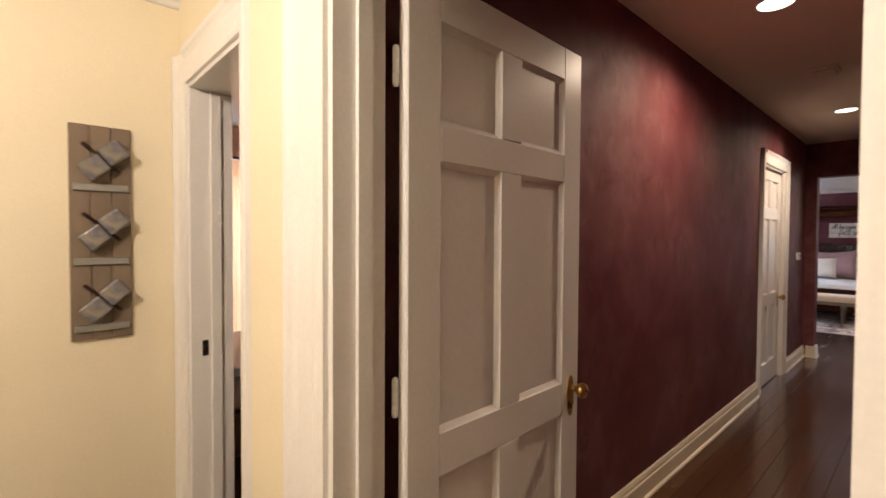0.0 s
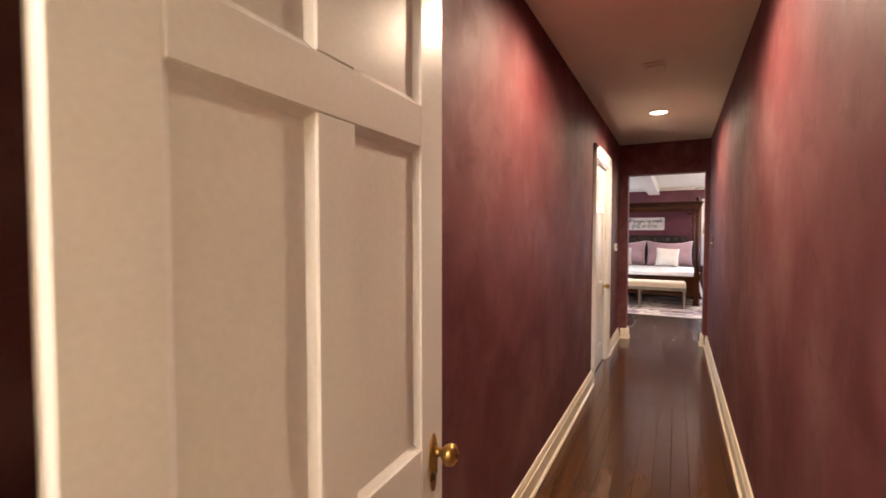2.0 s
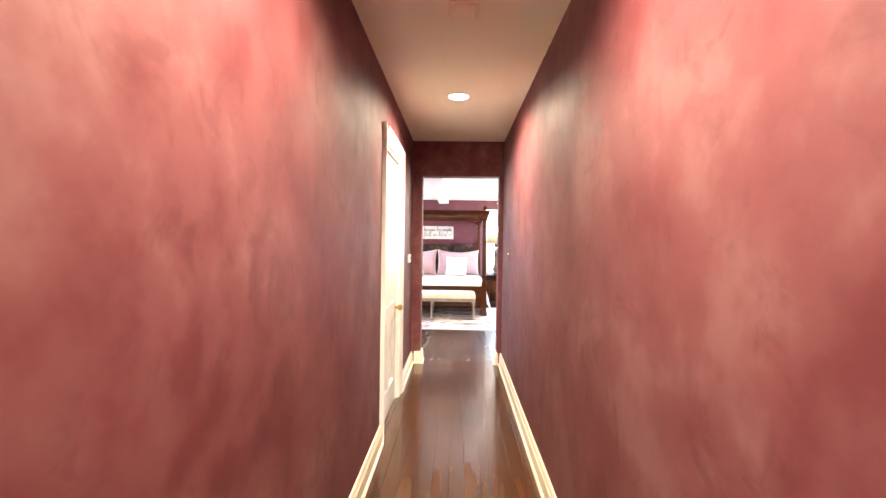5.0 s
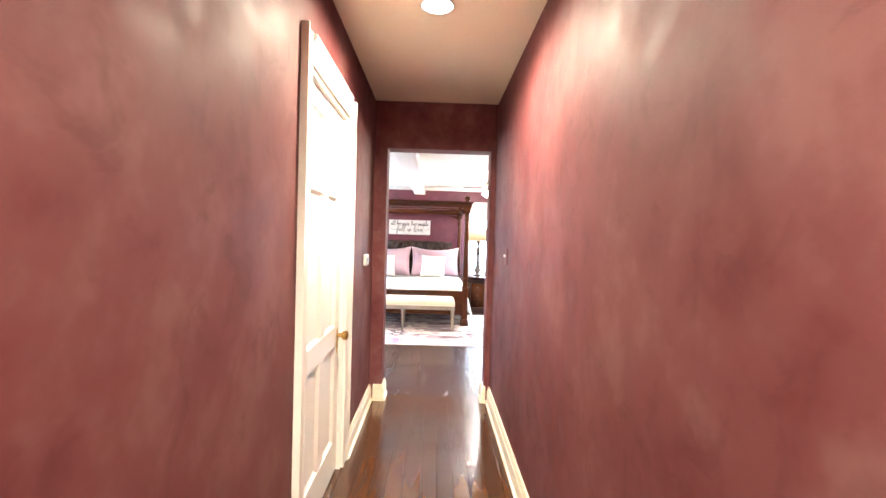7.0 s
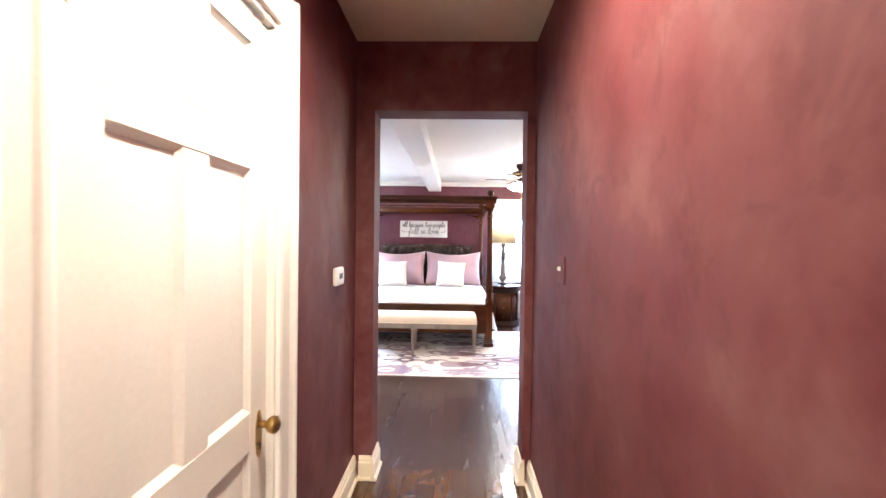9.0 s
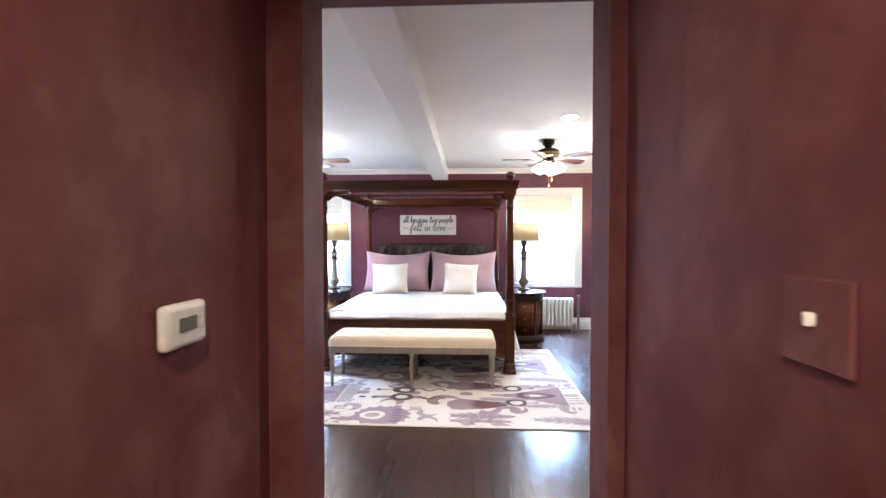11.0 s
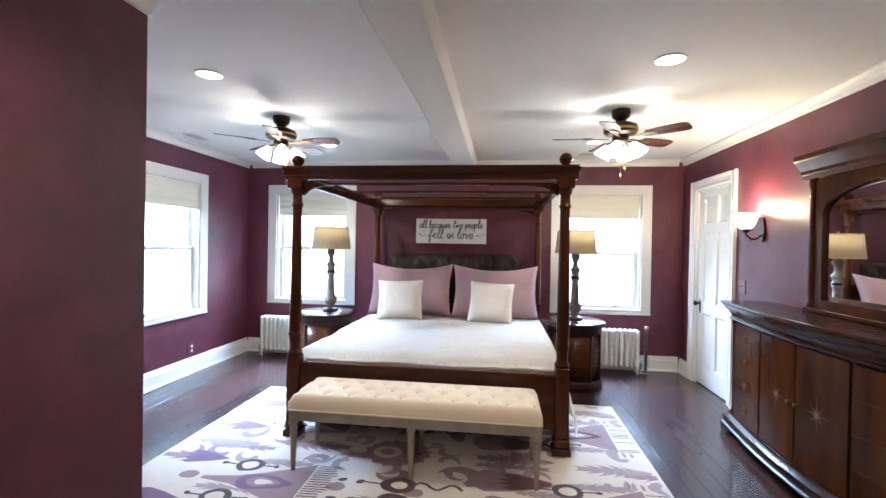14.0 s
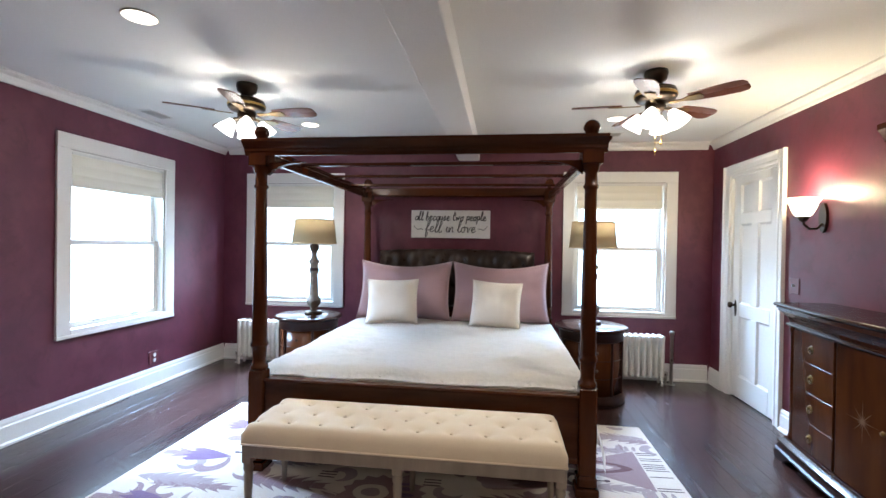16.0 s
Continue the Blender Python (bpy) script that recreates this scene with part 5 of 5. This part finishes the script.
glass_edge = arch(0.455, 0.085, 0.64, 0.17)
outer_edge = squared(glass_edge, MW - 0.055, 0.03, 0.875)
part("frame", ring_plate(outer_edge, glass_edge, -0.050, -0.012), CHERRY, mir)
bev_in = [(x * 0.93, 0.085 + 0.03 + (z - 0.085) * 0.925) for x, z in glass_edge]
MIRROR = material("silvered_mirror", (0.88, 0.89, 0.88), 0.015, 1.0, second=(0.87, 0.88, 0.87), bump=0, rough_var=0.005)
bm = bmesh.new()
bm.faces.new([bm.verts.new((x, -0.030, z)) for x, z in bev_in])
part("mirror_glass", bm, MIRROR, mir, "clear silvered mirror glass")
bm = bmesh.new()
o, i = [bm.verts.new((x, -0.024, z)) for x, z in glass_edge], [bm.verts.new((x, -0.0302, z)) for x, z in bev_in]
for k in range(len(o)):
    bm.faces.new((o[k], o[(k + 1) % len(o)], i[(k + 1) % len(o)], i[k]))
part("mirror_bevel", bm, MIRROR, mir, "bevelled mirror edge")
part("backing", box(-MW + 0.06, MW - 0.06, -0.012, -0.002, 0.03, 0.88), DARKWOOD, mir)
for s in (-1, 1):
    part("column", lathe([(0.030, 0.03), (0.030, 0.06), (0.020, 0.07), (0.026, 0.12), (0.024, 0.5), (0.019, 0.80), (0.028, 0.82), (0.030, 0.845), (0.026, 0.875)], 16, (s * (MW - 0.028), -0.045)), CHERRY, mir, "turned side column")
part("base_rail", box(-MW, MW, -0.085, -0.002, 0.0, 0.03, bev=0.006), CHERRY, mir)
MC = [(0.0, 0.875), (-0.075, 0.875), (-0.082, 0.897), (-0.092, 0.910), (-0.092, 0.93), (-0.110, 0.960), (-0.128, 0.990), (-0.138, 1.0), (-0.138, 1.03), (0.0, 1.03)]
part("crown", prism([(p, z) for p, z in MC], -MW - 0.035, MW + 0.035, "x"), CHERRY, mir, "moulded cherry crown")


# -- rug with an ikat pattern woven in plum and mauve
RUGX0, RUGX1, RUGY0, RUGY1 = 9.43, 11.81, 0.49, 3.71
RUGCREAM = material("cream_wool_pile", (0.60, 0.54, 0.47), 0.95, second=(0.53, 0.47, 0.40), scale=9, grain=300, bump=0.5, sheen=0.3)
RUGMAUVE = material("mauve_wool_pile", (0.235, 0.150, 0.163), 0.95, second=(0.18, 0.11, 0.125), scale=9, grain=300, bump=0.5, sheen=0.3)
RUGGREY = material("grey_lilac_wool_pile", (0.29, 0.225, 0.235), 0.95, second=(0.23, 0.175, 0.185), scale=9, grain=300, bump=0.5, sheen=0.3)
RUGPLUM = material("dark_plum_wool_pile", (0.038, 0.014, 0.024), 0.95, second=(0.06, 0.026, 0.036), scale=9, grain=300, bump=0.5, sheen=0.2)
RUGWINE = material("wine_wool_pile", (0.080, 0.017, 0.025), 0.95, second=(0.11, 0.03, 0.038), scale=9, grain=300, bump=0.5, sheen=0.2)
RUGPURPLE = material("purple_wool_pile", (0.13, 0.065, 0.15), 0.95, second=(0.17, 0.09, 0.19), scale=9, grain=300, bump=0.5, sheen=0.2)
rug = thing("area_rug", pose(0, 0, 0), "cream wool rug with a plum and mauve ikat pattern", "rug")
part("ground_weave", box(RUGX0, RUGX1, RUGY0, RUGY1, 0.0005, 0.010, bev=0.003), RUGCREAM, rug)
random.seed(23)
inks = {}


def shape(mat, pts, lift):
    bm = inks.setdefault((mat.name, lift), (mat, bmesh.new()))[1]
    cx, cy = sum(q[0] for q in pts) / len(pts), sum(q[1] for q in pts) / len(pts)
    if not (RUGX0 + 0.03 < cx < RUGX1 - 0.03 and RUGY0 + 0.03 < cy < RUGY1 - 0.03):
        return
    if lift >= 3 and any(not (RUGX0 + 0.012 < q[0] < RUGX1 - 0.012 and RUGY0 + 0.012 < q[1] < RUGY1 - 0.012) for q in pts):
        return
    ok = [(min(max(x, RUGX0 + 0.02), RUGX1 - 0.02), min(max(y, RUGY0 + 0.02), RUGY1 - 0.02)) for x, y in pts]
    if len({(round(x, 3), round(y, 3)) for x, y in ok}) < 3:
        return
    f = bm.faces.new([bm.verts.new((x, y, 0.0104 + 0.0003 * lift + 0.0000012 * len(bm.faces))) for x, y in ok])
    if f.normal.z < 0:
        f.normal_flip()


def wob(x, y, a=0.012):
    return (x + a * noise.noise(Vector((x * 14, y * 14, 0))), y + a * noise.noise(Vector((x * 14, y * 14, 9))))


def disc(mat, x, y, rx, ry, lift, n=20):
    shape(mat, [wob(x + rx * math.cos(2 * math.pi * i / n), y + ry * math.sin(2 * math.pi * i / n)) for i in range(n)], lift)


def ribbon(mat, pts, w, lift):
    for (x0, y0), (x1, y1) in zip(pts, pts[1:]):
        d = math.hypot(x1 - x0, y1 - y0) or 1
        nx, ny = -(y1 - y0) / d * w / 2, (x1 - x0) / d * w / 2
        shape(mat, [(x0 + nx, y0 + ny), (x1 + nx, y1 + ny), (x1 - nx, y1 - ny), (x0 - nx, y0 - ny)], lift)


def eye_ring(x, y, s, mat=None):
    mat = mat or RUGPLUM
    disc(mat, x, y, 0.075 * s, 0.085 * s, 4), disc(RUGCREAM, x, y, 0.042 * s, 0.05 * s, 6)
    for d in (-1, 1):
        ribbon(mat, [(x, y + d * 0.07 * s), (x + 0.006, y + d * 0.16 * s)], 0.014, 4)
        disc(mat, x + 0.006, y + d * 0.165 * s, 0.016 * s, 0.018 * s, 4, 8)


def almond(x, y, s, d, outer, inner):
    def drop(k):
        return [wob(x + k * s * 0.085 * math.sin(a) * (1 - 0.45 * math.cos(a)), y + d * k * s * (-0.19 * math.cos(a)), 0.008) for a in (2 * math.pi * i / 22 for i in range(22))]
    shape(outer, drop(1.0), 4), shape(RUGMAUVE, drop(0.62), 5), shape(inner, drop(0.34), 6)


def tulip(x, y, s, d, mat):
    pts = [(-0.075, 0.0), (-0.05, 0.10), (-0.02, 0.17), (0.0, 0.20), (0.02, 0.17), (0.05, 0.10), (0.075, 0.0), (0.06, -0.05), (0.035, -0.01), (0.018, -0.07), (0.0, -0.015), (-0.018, -0.07), (-0.035, -0.01), (-0.06, -0.05)]
    shape(mat, [wob(x + u * s, y - d * v * s, 0.006) for u, v in pts], 5)


def comb(x, y, n, ln, d, mat, step=0.024):
    for i in range(n):
        ribbon(mat, [wob(x + i * step, y, 0.004), wob(x + i * step + 0.008, y + d * ln * random.uniform(0.75, 1.1), 0.004)], 0.010, 4)


def hook(mat, x, y, r, a0, turns, w, lift=2, s=1):
    """A broad tapering flame that curls in on itself."""
    n, out, inn = 16, [], []
    for i in range(n + 1):
        t = i / n
        rr, a = r * (1 - 0.72 * t), a0 + s * turns * t
        half = w * math.sin(math.pi * (0.12 + 0.88 * (1 - t))) ** 0.8 * 0.5
        out.append(wob(x + (rr + half) * math.cos(a), y + (rr + half) * math.sin(a), 0.006))
        inn.append(wob(x + (rr - half) * math.cos(a), y + (rr - half) * math.sin(a), 0.006))
    for i in range(n):
        shape(mat, [out[i], out[i + 1], inn[i + 1], inn[i]], lift)


def leaf(mat, x, y, length, width, d, teeth=6, lift=2):
    """A serrated leaf that runs along y from its base, its teeth swept back."""
    for e in (-1, 1):
        for k in range(teeth):
            t0, t1 = k / teeth, (k + 1) / teeth
            w0, w1 = width * math.sin(math.pi * (0.12 + 0.80 * t0)), width * math.sin(math.pi * (0.12 + 0.80 * t1))
            y0, y1 = y + d * length * t0, y + d * length * t1
            shape(mat, [wob(x, y0, 0.006), wob(x, y1, 0.006), wob(x + e * w1 * 0.45, y1, 0.006), wob(x + e * w0, y0 - d * 0.035, 0.006), wob(x + e * w0 * 0.55, y0 + d * 0.004, 0.006)], lift)


def fan_ground(x, y, mat):
    """The broad flame behind an almond, opening towards the comb."""
    half = [(0.015, 0.40), (0.045, 0.20), (0.10, 0.06), (0.17, -0.08), (0.25, -0.24)]
    for (u0, v0), (u1, v1) in zip(half, half[1:]):
        shape(mat, [wob(x - u0, y + v0, 0.006), wob(x + u0, y + v0, 0.006), wob(x + u1, y + v1, 0.006), wob(x - u1, y + v1, 0.006)], 3)


CY = 2.07
for x0 in (9.12, 10.12, 11.12, 12.12):
    for ay, ring, tone in ((2.86, RUGPURPLE, RUGMAUVE), (0.90, RUGWINE, RUGMAUVE)):
        fan_ground(x0, ay, tone)
        almond(x0, ay, 0.92, 1, ring, RUGCREAM)
        comb(x0 - 0.24, ay - 0.25, 19, 0.15, -1, RUGPLUM, 0.026)
        for dx in (-0.18, 0.18):
            eye_ring(x0 + dx, ay + 0.19, 1.05)
            leaf(RUGGREY, x0 + dx * 1.35, ay - 0.20, 0.42, 0.060, 1, 6)
            hook(RUGMAUVE, x0 + dx * 1.9, ay + 0.46, 0.13, 0.6 if dx > 0 else -0.6, 3.6, 0.075, 2, 1 if dx > 0 else -1)
            hook(RUGGREY, x0 + dx * 1.75, ay - 0.40, 0.10, 3.4 if dx > 0 else 2.9, 3.4, 0.060, 2, -1 if dx > 0 else 1)
    # paired rings at the middle, with dotted stems on one side and winding tails on the other
    for dx in (-0.09, 0.09):
        disc(RUGPLUM, x0 + dx, CY, 0.088, 0.105, 4), disc(RUGCREAM, x0 + dx, CY, 0.042, 0.052, 6)
        ribbon(RUGPLUM, [(x0 + dx, CY + 0.09), (x0 + dx * 1.1, CY + 0.22)], 0.014, 4)
        for k, rr in ((0.235, 0.026), (0.345, 0.024)):
            disc(RUGPLUM, x0 + dx * 1.12, CY + k, rr, rr * 1.2, 4, 9)
        ribbon(RUGPLUM, [wob(x0 + dx * 1.15 + 0.035 * math.sin(i * 1.25), CY - 0.09 - 0.036 * i, 0.004) for i in range(9)], 0.020, 4)
        hook(RUGMAUVE, x0 + dx * 2.6, CY + 0.05, 0.12, 1.6, 4.0, 0.070, 2, 1 if dx > 0 else -1)
        hook(RUGMAUVE, x0 + dx * 2.2, CY - 0.36, 0.17, 1.2 if dx > 0 else -1.2, 3.8, 0.110, 2, -1 if dx > 0 else 1)
        hook(RUGGREY, x0 + dx * 4.6, CY - 0.24, 0.10, 4.4, 3.6, 0.055, 3, 1 if dx > 0 else -1)
        tulip(x0 + dx * 2.6, CY - 0.66, 1.25, 1, RUGWINE)
        shape(RUGMAUVE, [wob(x0 + dx * 2.6 + u, CY - 0.60 + v, 0.010) for u, v in ((-0.13, 0.10), (-0.05, 0.20), (0.05, 0.20), (0.13, 0.10), (0.10, -0.10), (0.03, -0.30), (-0.03, -0.30), (-0.10, -0.10))], 2)
        tulip(x0 + dx * 2.65, CY + 1.40, 1.15, 1, RUGPURPLE)
        leaf(RUGMAUVE, x0 + dx * 2.65, CY + 1.62, 0.46, 0.085, -1, 5, 1)
        leaf(RUGGREY, x0 + dx * 1.3, CY - 0.98, 0.30, 0.055, 1, 5)
        for k in range(4):
            disc(RUGGREY, x0 + dx * 3.2, CY - 1.33 - 0.05 * k, 0.050 - 0.006 * k, 0.014, 3, 10)
    # rayed disc between the rows
    xm = x0 - 0.50
    shape(RUGMAUVE, [wob(xm + 0.20 * math.cos(a) * (1 if i % 2 else 0.84), CY + 0.10 + 0.24 * math.sin(a) * (1 if i % 2 else 0.86)) for i, a in enumerate(2 * math.pi * i / 32 for i in range(32))], 1)
    for k in range(5):
        disc(RUGPURPLE, xm - 0.11 + 0.055 * k, CY - 0.02, 0.019, 0.05, 4, 10)
    disc(RUGCREAM, xm, CY + 0.17, 0.085, 0.10, 3), disc(RUGGREY, xm, CY + 0.17, 0.045, 0.055, 4, 14)
    for e in (-1, 1):
        leaf(RUGMAUVE, xm + 0.02, CY + e * 0.44, 0.50, 0.095, e, 7, 2)
        leaf(RUGGREY, xm - 0.03, CY + e * 1.08, 0.46, 0.085, e, 6, 2)
        hook(RUGMAUVE, xm + 0.13, CY + e * 0.92, 0.12, 2.0, 4.2, 0.075, 2, e)
        hook(RUGGREY, xm - 0.13, CY + e * 0.60, 0.11, 5.0, 4.0, 0.06, 2, -e)
    for k in range(7):
        yy = CY + 1.5 - 0.46 * k
        hook(RUGGREY if k % 2 else RUGMAUVE, x0 + 0.30, yy, 0.10, 0.9 * k, 4.0, 0.062, 1, 1 if k % 2 else -1)
        hook(RUGMAUVE if k % 2 else RUGGREY, x0 - 0.33, yy - 0.16, 0.095, 2.0 + 0.7 * k, 4.0, 0.058, 1, -1 if k % 2 else 1)
        leaf(RUGMAUVE, x0 + 0.42, yy - 0.10, 0.26, 0.060, 1 if k % 2 else -1, 4, 1)
        leaf(RUGGREY, x0 - 0.09, yy + 0.12, 0.24, 0.055, -1 if k % 2 else 1, 4, 0)
        disc(RUGMAUVE, x0 + 0.02, yy + 0.24, 0.045, 0.06, 1, 12)
    for k in range(3):
        for yy in (0.42, -0.20):
            ribbon(RUGPLUM, [wob(xm + 0.12 + 0.03 * k, CY + yy, 0.003), wob(xm + 0.12 + 0.03 * k, CY + yy + 0.10, 0.003)], 0.012, 4)
for (nm, lift), (mat, bm) in inks.items():
    p = tagged(part("pattern", bm, mat, rug, "woven motifs"), kind="stuff")

# ---- floor boards ----
random.seed(5)
PLANK_LENGTHS = (0.7, 0.95, 1.2, 1.5, 1.8)


def plank_mesh(length, width, mat):
    return mesh_of("plank", box(0, length - 0.001, 0.0005, width - 0.0005, -0.022, 0, bev=0.001), mat)


def boards(parent, x0, x1, y0, y1, width, mat, near_y=99.0, near_x=0.0):
    shared = {n: plank_mesh(n, width, mat) for n in PLANK_LENGTHS}
    y = y0
    while y < y1 - 0.01:
        x = x0 if y < near_y else near_x
        first = True
        while x < x1 - 0.002:
            n = random.choice(PLANK_LENGTHS)
            run = n * (random.uniform(0.35, 1.0) if first else 1.0)
            first = False
            if x1 - x - run < 0.15:
                run = x1 - x
            ob = new("plank", shared[n])
            ob.parent = parent
            ob.location = (x, y, random.uniform(-0.0006, 0))
            ob.scale.x = run / n
            x += run
        y += width


hall_floor = thing("floor_hall", pose(0, 0, 0), "dark brown stained glossy oak strip floor of the hall", "floor", kind="structure")
boards(hall_floor, DX0 - 0.05, 7.56, HR - 0.02, HL + 0.06, 0.0945, PLANK)
bed_floor = thing("floor_bedroom", pose(0, 0, 0), "dark plum-brown polished hardwood board floor", "floor", kind="structure")
boards(bed_floor, 7.56, 13.2, RR - 0.02, RL + 0.02, 0.11, BEDPLANK, AY + 0.13, AX - 0.05)
solid("floor_landing", box(-1.5, DX0 - 0.07, -0.6, 3.46, -0.022, -0.004), PLANK, "dark stained oak landing floor", "floor")
solid("floor_guest", box(DX1, 3.5, HL + 0.14, 5.7, -0.022, -0.004), PLANK, "dark stained oak guest room floor", "floor")
